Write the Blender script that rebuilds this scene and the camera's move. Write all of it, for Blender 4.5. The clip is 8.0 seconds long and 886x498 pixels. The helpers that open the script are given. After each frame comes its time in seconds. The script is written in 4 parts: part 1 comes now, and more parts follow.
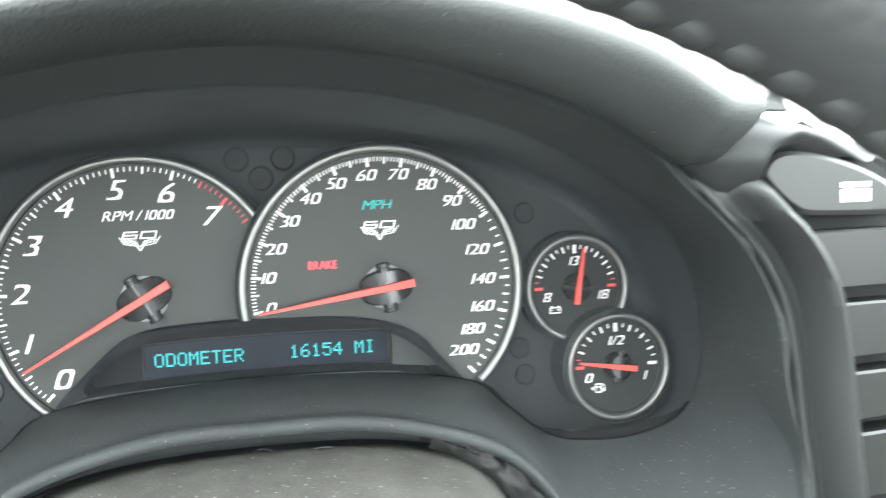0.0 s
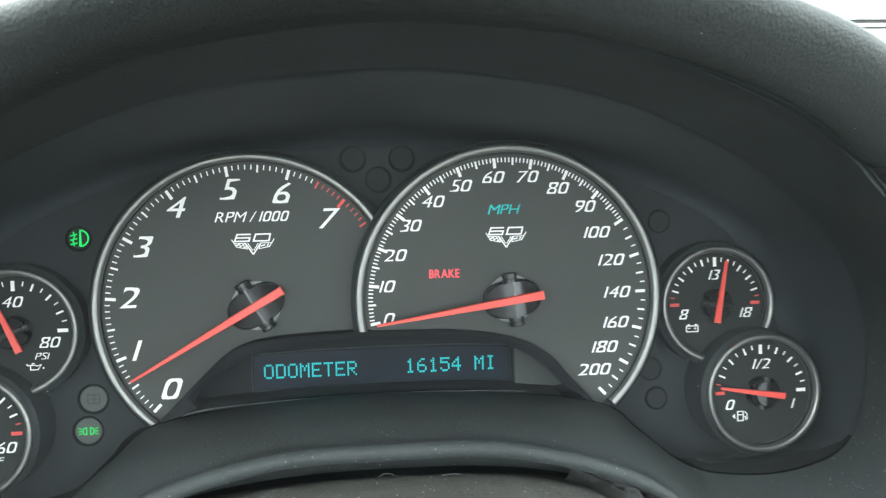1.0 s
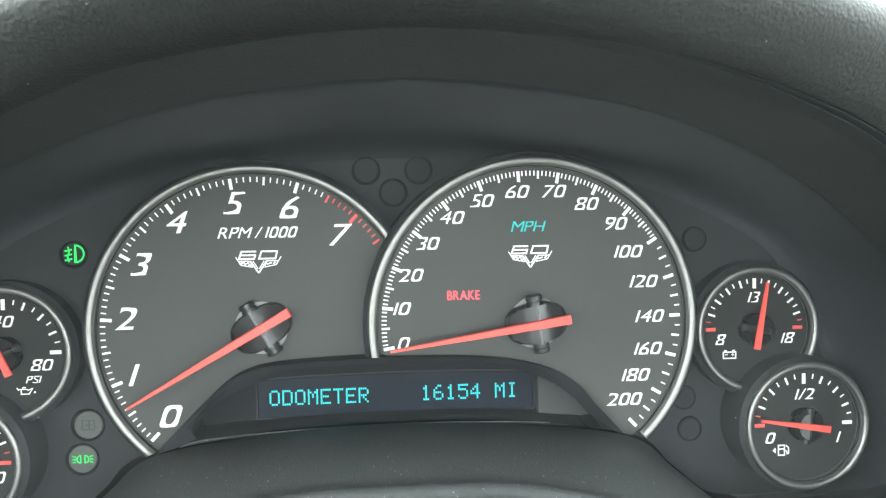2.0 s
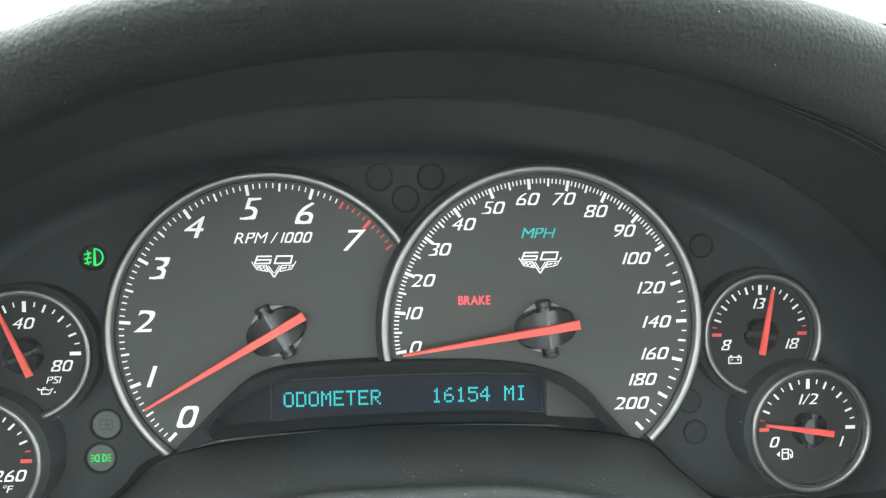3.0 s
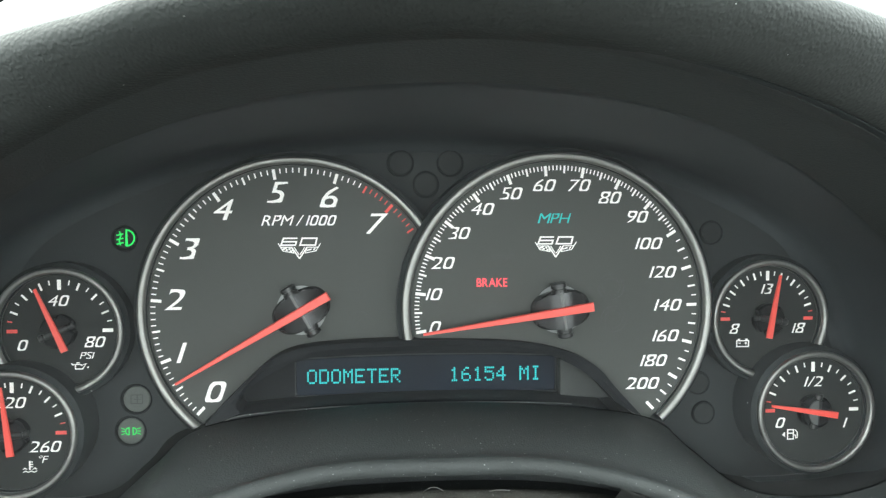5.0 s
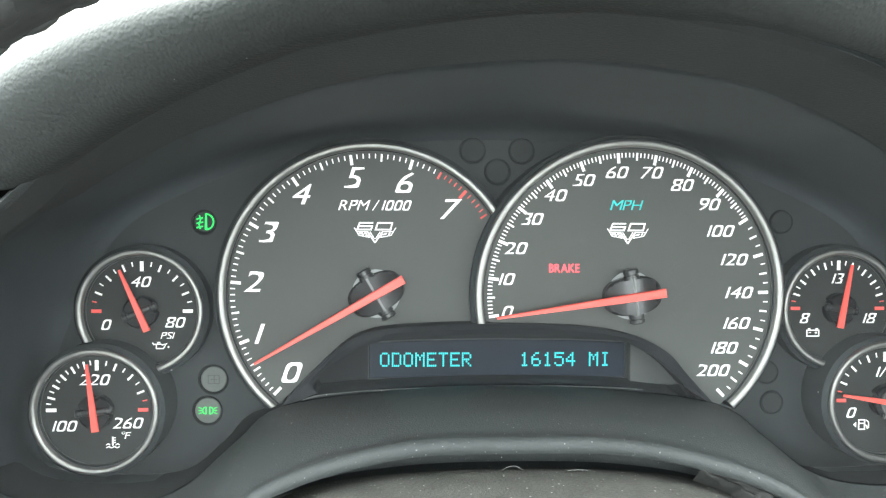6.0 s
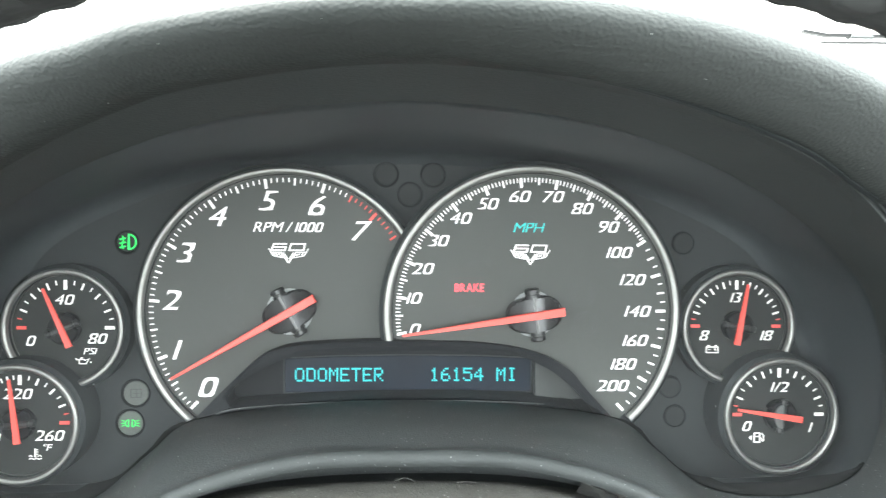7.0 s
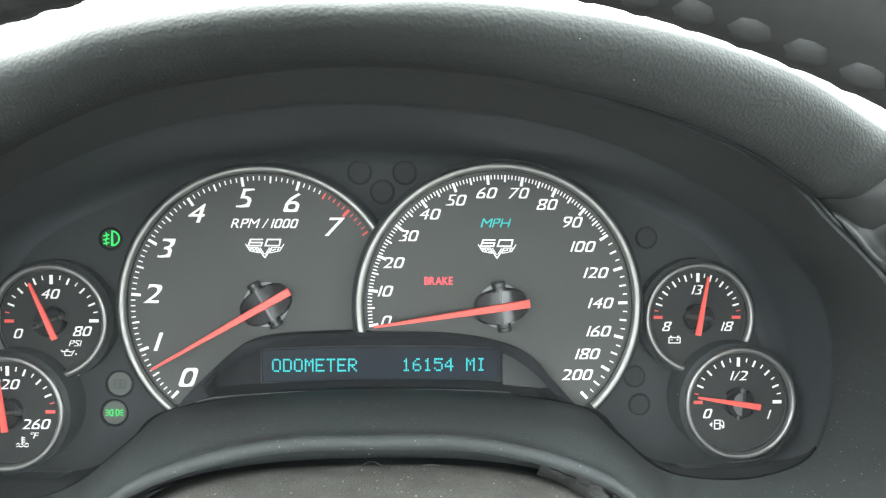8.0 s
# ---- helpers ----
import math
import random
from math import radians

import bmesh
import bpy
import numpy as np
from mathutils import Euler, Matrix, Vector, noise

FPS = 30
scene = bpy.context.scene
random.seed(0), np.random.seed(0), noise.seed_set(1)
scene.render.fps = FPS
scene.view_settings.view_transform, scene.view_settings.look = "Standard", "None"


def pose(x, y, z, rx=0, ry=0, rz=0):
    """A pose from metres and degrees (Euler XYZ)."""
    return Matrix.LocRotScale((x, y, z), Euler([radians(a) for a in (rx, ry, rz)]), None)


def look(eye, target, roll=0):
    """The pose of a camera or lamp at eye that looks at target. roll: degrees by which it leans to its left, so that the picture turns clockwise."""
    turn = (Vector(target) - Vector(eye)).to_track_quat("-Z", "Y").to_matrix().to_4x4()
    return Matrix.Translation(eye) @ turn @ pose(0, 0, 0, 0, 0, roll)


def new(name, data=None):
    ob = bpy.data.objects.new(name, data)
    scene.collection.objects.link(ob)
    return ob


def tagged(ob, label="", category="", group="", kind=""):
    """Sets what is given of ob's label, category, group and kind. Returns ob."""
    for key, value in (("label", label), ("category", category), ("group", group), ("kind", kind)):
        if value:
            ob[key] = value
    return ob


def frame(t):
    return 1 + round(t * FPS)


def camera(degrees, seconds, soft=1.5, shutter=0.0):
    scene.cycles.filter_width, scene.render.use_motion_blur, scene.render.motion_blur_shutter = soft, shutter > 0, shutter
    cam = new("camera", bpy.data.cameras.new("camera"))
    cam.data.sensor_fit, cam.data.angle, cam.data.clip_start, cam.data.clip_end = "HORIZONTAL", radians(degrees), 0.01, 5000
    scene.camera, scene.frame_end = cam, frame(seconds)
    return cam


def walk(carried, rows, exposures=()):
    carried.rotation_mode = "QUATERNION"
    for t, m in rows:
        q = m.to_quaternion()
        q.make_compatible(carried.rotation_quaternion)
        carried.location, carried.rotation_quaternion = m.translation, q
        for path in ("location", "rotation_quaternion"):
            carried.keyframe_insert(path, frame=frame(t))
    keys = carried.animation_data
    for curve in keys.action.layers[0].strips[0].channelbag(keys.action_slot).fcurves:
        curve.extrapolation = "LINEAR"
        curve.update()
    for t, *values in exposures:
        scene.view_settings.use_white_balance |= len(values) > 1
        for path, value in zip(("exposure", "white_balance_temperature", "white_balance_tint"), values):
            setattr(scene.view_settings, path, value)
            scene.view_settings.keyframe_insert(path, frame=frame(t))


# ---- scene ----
# All of the dashboard is laid out in millimetres in the plane of the dials (x right, y away from the driver, z up the dial),
# and leaned back as one by CL.
LEAN_BACK, HEIGHT = -14.0, 0.80
CL = pose(0, 0, HEIGHT, LEAN_BACK)

cam = camera(57.0, 8.0, soft=1.3, shutter=0.4)
ROWS = [
    (0.0, -0.0393, -0.3451, 0.0338, 87.01, 2.27, -10.92),
    (0.1, -0.0466, -0.3365, 0.0303, 87.24, 2.34, -10.93),
    (0.2, -0.0501, -0.3319, 0.0288, 87.25, 2.17, -10.41),
    (0.3, -0.0540, -0.3271, 0.0278, 87.71, 2.13, -9.96),
    (0.5, -0.0561, -0.3344, 0.0328, 88.23, 1.66, -8.58),
    (1.0, -0.0611, -0.3142, 0.0329, 87.81, 1.34, -6.53),
    (1.5, -0.0561, -0.2956, 0.0341, 87.81, 1.11, -5.67),
    (2.0, -0.0601, -0.2915, 0.0395, 87.76, 0.92, -5.49),
    (3.5, -0.0637, -0.3005, 0.0427, 87.15, 0.39, -5.08),
    (4.0, -0.0641, -0.3035, 0.0421, 86.80, 0.21, -5.07),
    (5.5, -0.0790, -0.3096, 0.0374, 87.23, -0.17, -4.50),
    (6.0, -0.0877, -0.3115, 0.0327, 87.39, -0.32, -2.87),
    (6.5, -0.0771, -0.3170, 0.0363, 87.63, -0.48, -3.03),
    (7.0, -0.0544, -0.3274, 0.0394, 87.80, -0.49, -3.21),
    (7.5, -0.0402, -0.3356, 0.0363, 87.91, -0.42, -3.41),
    (8.0, -0.0415, -0.3417, 0.0375, 87.85, -0.26, -3.04),
]
# (seconds, stops, white point, tint): the film camera's own exposure and colour drift
EXPOSURES = [(0.0, 2.30, 6400, 5.0), (0.5, 2.11, 6220, -0.5), (1.0, 1.56, 6220, -0.5), (1.5, 1.84, 6300, 0.5), (2.0, 2.14, 6420, 2.0),
             (3.5, 1.55, 6480, 1.0), (4.0, 1.60, 6480, 1.0), (5.5, 1.61, 6480, 1.0), (6.0, 2.31, 6450, 2.5), (6.5, 2.61, 6450, 4.0),
             (7.0, 2.40, 6450, 4.0), (7.5, 1.98, 6450, 4.0), (8.0, 2.00, 6450, 4.0)]
walk(cam, [(t, CL @ pose(x, y, z, rx, ry, rz)) for t, x, y, z, rx, ry, rz in ROWS], EXPOSURES)

# ---- light: a bright overcast day through the windows ----
world = bpy.data.worlds.new("overcast_sky")
scene.world = world
world.use_nodes = True
wn = world.node_tree.nodes
sky = wn.new("ShaderNodeTexSky")
sky.sky_type, sky.sun_disc = "NISHITA", False
sky.sun_elevation, sky.sun_rotation = radians(67), radians(-52)
sky.dust_density, sky.air_density = 4.0, 1.0
veil = wn.new("ShaderNodeMixRGB")
veil.inputs[0].default_value = 0.8
veil.inputs[2].default_value = (9.65, 10.0, 9.9, 1)
world.node_tree.links.new(sky.outputs[0], veil.inputs[1])
world.node_tree.links.new(veil.outputs[0], wn["Background"].inputs[0])
wn["Background"].inputs[1].default_value = 0.37
sun = new("sun", bpy.data.lights.new("sun", "SUN"))
sun.data.energy, sun.data.angle, sun.data.color = 1.5, radians(30), (1.0, 0.97, 0.93)
sun.matrix_world = look((0, 0, 5), (2.0, -0.9, 0.7))


# ---- materials ----
def mat(name, colour, rough=0.5, metal=0.0, vary=0.15, grain=900.0, bump=0.15, depth=0.0002, leather=0.0, dust=0.0,
        dust_scale=500.0, emit=None, power=0.0, coat=0.0, stain=25.0, spec=0.5, dust_top=None):
    m = bpy.data.materials.new(name)
    m.use_nodes = True
    nt = m.node_tree
    b = nt.nodes["Principled BSDF"]
    link = nt.links.new
    tc = nt.nodes.new("ShaderNodeTexCoord")
    b.inputs["Roughness"].default_value = rough
    b.inputs["Metallic"].default_value = metal
    b.inputs["Coat Weight"].default_value = coat
    b.inputs["Specular IOR Level"].default_value = spec
    if emit:
        b.inputs["Emission Color"].default_value = (*emit, 1)
        b.inputs["Emission Strength"].default_value = power

    def noise_tex(scale, detail=4.0):
        n = nt.nodes.new("ShaderNodeTexNoise")
        n.inputs["Scale"].default_value, n.inputs["Detail"].default_value = scale, detail
        link(tc.outputs["Object"], n.inputs["Vector"])
        return n
    fine, broad = noise_tex(grain), noise_tex(stain, 5.0)
    mix = nt.nodes.new("ShaderNodeMath")
    mix.operation = "ADD"
    link(fine.outputs["Fac"], mix.inputs[0])
    link(broad.outputs["Fac"], mix.inputs[1])
    ramp = nt.nodes.new("ShaderNodeMapRange")
    ramp.inputs["From Min"].default_value, ramp.inputs["From Max"].default_value = 0.6, 1.4
    ramp.inputs["To Min"].default_value, ramp.inputs["To Max"].default_value = 1 - vary, 1 + vary
    link(mix.outputs[0], ramp.inputs["Value"])
    tint = nt.nodes.new("ShaderNodeVectorMath")
    tint.operation = "SCALE"
    tint.inputs[0].default_value = colour
    link(ramp.outputs[0], tint.inputs["Scale"])
    out = tint.outputs[0]
    if dust:
        v = nt.nodes.new("ShaderNodeTexVoronoi")
        v.inputs["Scale"].default_value = dust_scale
        v.inputs["Randomness"].default_value = 1.0
        link(tc.outputs["Object"], v.inputs["Vector"])
        sel = nt.nodes.new("ShaderNodeSeparateColor")
        link(v.outputs["Color"], sel.inputs[0])
        # only some cells hold a speck, each of its own size
        size = nt.nodes.new("ShaderNodeMapRange")
        size.inputs["From Min"].default_value, size.inputs["From Max"].default_value = 1 - dust, 1.0
        size.inputs["To Min"].default_value, size.inputs["To Max"].default_value = 0.0, 0.30
        link(sel.outputs[0], size.inputs["Value"])
        near = nt.nodes.new("ShaderNodeMath")
        near.operation = "LESS_THAN"
        link(v.outputs["Distance"], near.inputs[0])
        link(size.outputs[0], near.inputs[1])
        amount = nt.nodes.new("ShaderNodeMath")
        amount.operation = "MULTIPLY"
        link(near.outputs[0], amount.inputs[0])
        link(sel.outputs[1], amount.inputs[1])
        held = amount.outputs[0]
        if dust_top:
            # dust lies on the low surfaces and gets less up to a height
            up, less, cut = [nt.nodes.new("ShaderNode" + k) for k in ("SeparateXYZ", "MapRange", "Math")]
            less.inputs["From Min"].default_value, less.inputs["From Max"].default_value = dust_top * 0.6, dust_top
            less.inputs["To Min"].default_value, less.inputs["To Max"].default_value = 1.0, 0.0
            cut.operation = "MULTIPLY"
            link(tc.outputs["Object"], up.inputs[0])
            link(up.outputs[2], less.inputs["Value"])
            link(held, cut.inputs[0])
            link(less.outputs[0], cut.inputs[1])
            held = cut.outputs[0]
        spot = nt.nodes.new("ShaderNodeMixRGB")
        spot.inputs[2].default_value = (0.52, 0.53, 0.52, 1)
        link(held, spot.inputs[0])
        link(out, spot.inputs[1])
        out = spot.outputs[0]
    link(out, b.inputs["Base Color"])
    bp = nt.nodes.new("ShaderNodeBump")
    bp.inputs["Strength"].default_value, bp.inputs["Distance"].default_value = bump, depth
    if leather:
        v = nt.nodes.new("ShaderNodeTexVoronoi")
        v.feature = "SMOOTH_F1"
        v.inputs["Scale"].default_value = leather
        v.inputs["Smoothness"].default_value = 0.42
        warp = noise_tex(leather * 0.6, 2.0)
        push = nt.nodes.new("ShaderNodeVectorMath")
        push.operation = "MULTIPLY_ADD"
        push.inputs[1].default_value = (0.72 / leather,) * 3
        link(warp.outputs["Color"], push.inputs[0])
        link(tc.outputs["Object"], push.inputs[2])
        link(push.outputs[0], v.inputs["Vector"])
        inv = nt.nodes.new("ShaderNodeMath")
        inv.operation = "MULTIPLY_ADD"
        inv.inputs[1].default_value = -1.0
        link(v.outputs["Distance"], inv.inputs[0])
        soft = nt.nodes.new("ShaderNodeMath")
        soft.operation = "MULTIPLY"
        soft.inputs[1].default_value = 0.10
        link(fine.outputs["Fac"], soft.inputs[0])
        link(soft.outputs[0], inv.inputs[2])
        link(inv.outputs[0], bp.inputs["Height"])
    else:
        link(fine.outputs["Fac"], bp.inputs["Height"])
    link(bp.outputs[0], b.inputs["Normal"])
    return m


PANEL = mat("black_panel_plastic", (0.025, 0.029, 0.031), 0.62, spec=0.3, grain=2500, bump=0.25, depth=0.0001, dust=0.006, dust_scale=700)
TUNNEL = mat("matt_black_plastic", (0.036, 0.042, 0.046), 0.6, spec=0.3, grain=2000, bump=0.2, depth=0.0001)
PAD = mat("grained_black_vinyl", (0.029, 0.032, 0.031), 0.62, spec=0.25, leather=1050, bump=0.45, depth=0.0004, dust=0.004, dust_scale=1400)
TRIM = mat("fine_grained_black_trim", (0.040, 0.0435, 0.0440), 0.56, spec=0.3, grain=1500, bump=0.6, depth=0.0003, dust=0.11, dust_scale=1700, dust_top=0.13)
COLUMN = mat("dusty_column_plastic", (0.082, 0.079, 0.072), 0.66, grain=1100, bump=1.0, depth=0.0006, dust=0.26, dust_scale=850, vary=0.4, stain=90)
HOUSING = mat("deep_black_plastic", (0.010, 0.011, 0.013), 0.6, spec=0.12, grain=2000, bump=0.15, depth=0.0001)
FACE = mat("charcoal_dial_print", (0.061, 0.064, 0.060), 0.55, spec=0.3, grain=3000, bump=0.05, depth=0.0001, vary=0.06)
FACEDARK = mat("black_dial_print", (0.026, 0.028, 0.027), 0.6, spec=0.15, grain=3000, bump=0.05, depth=0.0001, vary=0.06)
# black that stands for tunnel floor shade and for the dark in lamp holes
RECESS_DARK = mat("recess_shade_black", (0.009, 0.010, 0.010), 0.9, spec=0.1)
SMALLHUB = mat("matt_black_hub", (0.003, 0.003, 0.004), 0.45, spec=0.12)
CHROME = mat("satin_silver_ring", (0.30, 0.295, 0.285), 0.45, metal=0.95, grain=2500, bump=0.05, depth=0.0001, vary=0.05)
RINGWALL = mat("dark_ring_wall", (0.012, 0.013, 0.013), 0.6, spec=0.25)
WHITE = mat("white_dial_print", (0.85, 0.83, 0.82), 0.6, vary=0.03, emit=(1, 0.95, 0.93), power=0.10)
SYMBOL = mat("white_switch_print", (0.55, 0.55, 0.54), 0.6, vary=0.05)
REDPRINT = mat("red_dial_print", (0.75, 0.09, 0.08), 0.6, vary=0.03, emit=(1, 0.1, 0.08), power=0.05)
NEEDLE = mat("lit_red_pointer", (0.80, 0.085, 0.07), 0.42, vary=0.05, emit=(1, 0.10, 0.07), power=0.06)
HUB = mat("gloss_black_hub", (0.075, 0.075, 0.078), 0.24, metal=0.6, grain=3000, bump=0.03)
POST = mat("gloss_black_post", (0.016, 0.016, 0.017), 0.28, spec=0.5)
CREASE = mat("hub_crease_glint", (0.13, 0.13, 0.13), 0.4)
FACET = mat("dull_grey_facet", (0.11, 0.115, 0.115), 0.4)
DISC = mat("grey_hub_disc", (0.30, 0.31, 0.31), 0.45)
CYAN = mat("cyan_lit_legend", (0.02, 0.36, 0.35), 0.5, emit=(0.01, 0.62, 0.58), power=0.15)
DOTS = mat("cyan_display_dots", (0.02, 0.3, 0.32), 0.5, emit=(0.03, 0.80, 0.85), power=0.20)
REDLIT = mat("red_lit_legend", (0.4, 0.03, 0.04), 0.5, emit=(1.0, 0.07, 0.10), power=0.5)
GREENLIT = mat("green_lit_symbol", (0.02, 0.3, 0.05), 0.5, emit=(0.03, 0.85, 0.13), power=0.34)
GHOST = mat("unlit_symbol_print", (0.047, 0.049, 0.048), 0.5)
SCREEN = mat("blue_black_screen", (0.007, 0.011, 0.020), 0.3, grain=60, bump=0.0, vary=0.25, spec=0.12)
LAMPDISC = mat("smoked_lamp_disc", (0.024, 0.027, 0.028), 0.6, spec=0.2, bump=0.05)
GREYDISC = mat("grey_lamp_disc", (0.085, 0.093, 0.086), 0.5, bump=0.1)
FILL = mat("charcoal_fill_plastic", (0.040, 0.043, 0.042), 0.55, spec=0.3, grain=2200, bump=0.2, depth=0.0001)
RIBGREY = mat("grey_recess_plastic", (0.060, 0.063, 0.063), 0.5)
SATIN = mat("satin_grey_trim_paint", (0.017, 0.018, 0.018), 0.46, spec=0.36, grain=2500, bump=0.05)
BUTTON = mat("soft_black_button", (0.015, 0.016, 0.015), 0.36, spec=0.5, grain=2500, bump=0.15, depth=0.0001)
WHEEL = mat("black_wheel_leather", (0.022, 0.023, 0.023), 0.55, leather=380, bump=0.2, depth=0.0008)
THREAD = mat("dark_grey_stitch_thread", (0.030, 0.031, 0.031), 0.6, bump=0.3)
BOOT = mat("wrinkled_black_leather", (0.034, 0.034, 0.033), 0.55, leather=120, bump=0.8, depth=0.003)
RUBBER = mat("black_wiper_rubber", (0.018, 0.018, 0.018), 0.7, spec=0.2)
PAINT = mat("white_car_paint", (0.80, 0.80, 0.79), 0.25, vary=0.02, coat=0.6, bump=0.0)
LINING = mat("dark_cabin_lining", (0.17, 0.17, 0.17), 0.85, grain=600)
CONCRETE = mat("pale_concrete", (0.46, 0.45, 0.43), 0.85, grain=40, stain=1.5, bump=0.3, depth=0.003)
DUSTGREY = mat("pale_lint", (0.30, 0.30, 0.29), 0.9)


CLEAR = bpy.data.materials.new("dusty_hazed_clear_plastic")
CLEAR.use_nodes = True
nt = CLEAR.node_tree
nt.nodes.remove(nt.nodes["Principled BSDF"])
see, film, blend, speck, amount = [nt.nodes.new("ShaderNode" + k) for k in ("BsdfTransparent", "BsdfDiffuse", "MixShader", "TexNoise", "MapRange")]
# dust film, made stronger to stand in for reflected sky veiling the gauges
film.inputs["Color"].default_value = (0.76, 0.77, 0.79, 1)
speck.inputs["Scale"].default_value, speck.inputs["Detail"].default_value = 35, 8
amount.inputs["To Min"].default_value, amount.inputs["To Max"].default_value = 0.015, 0.033
nt.links.new(speck.outputs["Fac"], amount.inputs["Value"])
nt.links.new(amount.outputs[0], blend.inputs[0])
nt.links.new(see.outputs[0], blend.inputs[1])
nt.links.new(film.outputs[0], blend.inputs[2])
nt.links.new(blend.outputs[0], nt.nodes["Material Output"].inputs["Surface"])


# ---- building helpers ----
def thing(name, base, label, category, group="", kind=""):
    """An Empty at its base, in millimetres of the dash."""
    ob = new(name)
    ob.empty_display_size = 0.01
    ob.matrix_world = CL @ Matrix.Translation(Vector(base) * 0.001)
    ob["base"] = tuple(float(v) for v in base)
    tagged(ob, label, category, group, kind)
    return ob


def root_of(ob):
    while ob.parent:
        ob = ob.parent
    return ob


def to_mesh(name, bm, material, shift=(0, 0, 0), smooth=0.0):
    bmesh.ops.transform(bm, matrix=Matrix.Scale(0.001, 4) @ Matrix.Translation(-Vector(shift)), verts=bm.verts)
    bmesh.ops.recalc_face_normals(bm, faces=bm.faces)
    me = bpy.data.meshes.new(name)
    bm.to_mesh(me)
    bm.free()
    me.materials.append(material)
    if smooth:
        for p in me.polygons:
            p.use_smooth = True
        me.set_sharp_from_angle(angle=radians(smooth))
    return me


def part(name, bm, material, parent, label="", smooth=35.0):
    """Links a bmesh, in millimetres of the dash, as one mesh under a thing or a part."""
    base = root_of(parent)["base"]
    ob = new(name, to_mesh(name, bm, material, base, smooth))
    ob.parent = parent
    if label:
        tagged(ob, label)
    return ob


def piece(name, me, parent, m, label=""):
    """An object on a shared mesh, posed within its thing."""
    ob = new(name, me)
    ob.parent = parent
    ob.matrix_basis = m
    if label:
        tagged(ob, label)
    return ob


def single(name, bm, material, label, category, base=(0, 0, 0), kind="", group="", smooth=35.0):
    """A thing of one mesh."""
    ob = new(name, to_mesh(name, bm, material, base, smooth))
    ob.matrix_world = CL @ Matrix.Translation(Vector(base) * 0.001)
    ob["base"] = tuple(float(v) for v in base)
    return tagged(ob, label, category, group, kind)


def prism(bm, outline, y0, y1, bevel=0.0):
    """A plate of the (x, z) outline from y0 (front) to y1 (back); with bevel its front edge is drawn in."""
    c = Vector((sum(p[0] for p in outline) / len(outline), 0, sum(p[1] for p in outline) / len(outline)))
    rings = []
    if bevel:
        n = len(outline)
        small = []
        for i, p in enumerate(outline):
            a, b = Vector((*outline[i - 1], 0)), Vector((*outline[(i + 1) % n], 0))
            t = (b - a).normalized()
            nrm = Vector((t.y, -t.x, 0))
            if nrm.dot(Vector((p[0] - c.x, p[1] - c.z, 0))) > 0:
                nrm = -nrm
            small.append((p[0] + nrm.x * bevel, p[1] + nrm.y * bevel))
        rings.append([bm.verts.new((x, y0, z)) for x, z in small])
        rings.append([bm.verts.new((x, y0 + bevel, z)) for x, z in outline])
    else:
        rings.append([bm.verts.new((x, y0, z)) for x, z in outline])
    rings.append([bm.verts.new((x, y1, z)) for x, z in outline])
    bm.faces.new(rings[0])
    bm.faces.new(rings[-1][::-1])
    for a, b in zip(rings, rings[1:]):
        for i in range(len(a)):
            j = (i + 1) % len(a)
            bm.faces.new((a[i], a[j], b[j], b[i]))
    return bm


def circle(cx, cz, r, n=48):
    return [(cx + r * math.sin(2 * math.pi * i / n), cz + r * math.cos(2 * math.pi * i / n)) for i in range(n)]


def sweep_ring(cx, cz, profile, a0, a1, n=96):
    """A profile of (radius, y) turned about the dial's axis from a0 to a1 degrees clockwise from the top."""
    bm = bmesh.new()
    full = abs(a1 - a0) >= 359.9
    rows = []
    for i in range(n if full else n + 1):
        a = radians(a0 + (a1 - a0) * i / n)
        rows.append([bm.verts.new((cx + r * math.sin(a), y, cz + r * math.cos(a))) for r, y in profile])
    k = len(profile)
    for i in range(n):
        p, q = rows[i], rows[(i + 1) % len(rows)]
        for j in range(k):
            bm.faces.new((p[j], p[(j + 1) % k], q[(j + 1) % k], q[j]))
    if not full:
        bm.faces.new(rows[0])
        bm.faces.new(rows[-1][::-1])
    return bm


def stroke(bm, points, width, y, thick=0.12, closed=False):
    """A drawn line of (x, z) points, as flat raised bars with mitred joints."""
    pts = [Vector(p) for p in points]
    n = len(pts)
    left, right = [], []
    for i, p in enumerate(pts):
        a = pts[i - 1] if (i > 0 or closed) else None
        b = pts[(i + 1) % n] if (i < n - 1 or closed) else None
        d1 = (p - a).normalized() if a is not None else (b - p).normalized()
        d2 = (b - p).normalized() if b is not None else d1
        t = (d1 + d2)
        t = t.normalized() if t.length > 1e-6 else d1
        nrm = Vector((-t.y, t.x))
        k = min(1.8, 1 / max(0.3, nrm.dot(Vector((-d1.y, d1.x)))))
        left.append(p + nrm * width / 2 * k)
        right.append(p - nrm * width / 2 * k)
    for i in range(n if closed else n - 1):
        j = (i + 1) % n
        prism(bm, [tuple(left[i]), tuple(left[j]), tuple(right[j]), tuple(right[i])], y - thick, y)
    return bm


def arc_points(cx, cz, r, a0, a1, n=10, rz=None):
    rz = rz or r
    return [(cx + r * math.sin(radians(a0 + (a1 - a0) * i / n)), cz + rz * math.cos(radians(a0 + (a1 - a0) * i / n))) for i in range(n + 1)]


GLYPH, LETTER = {}, {}


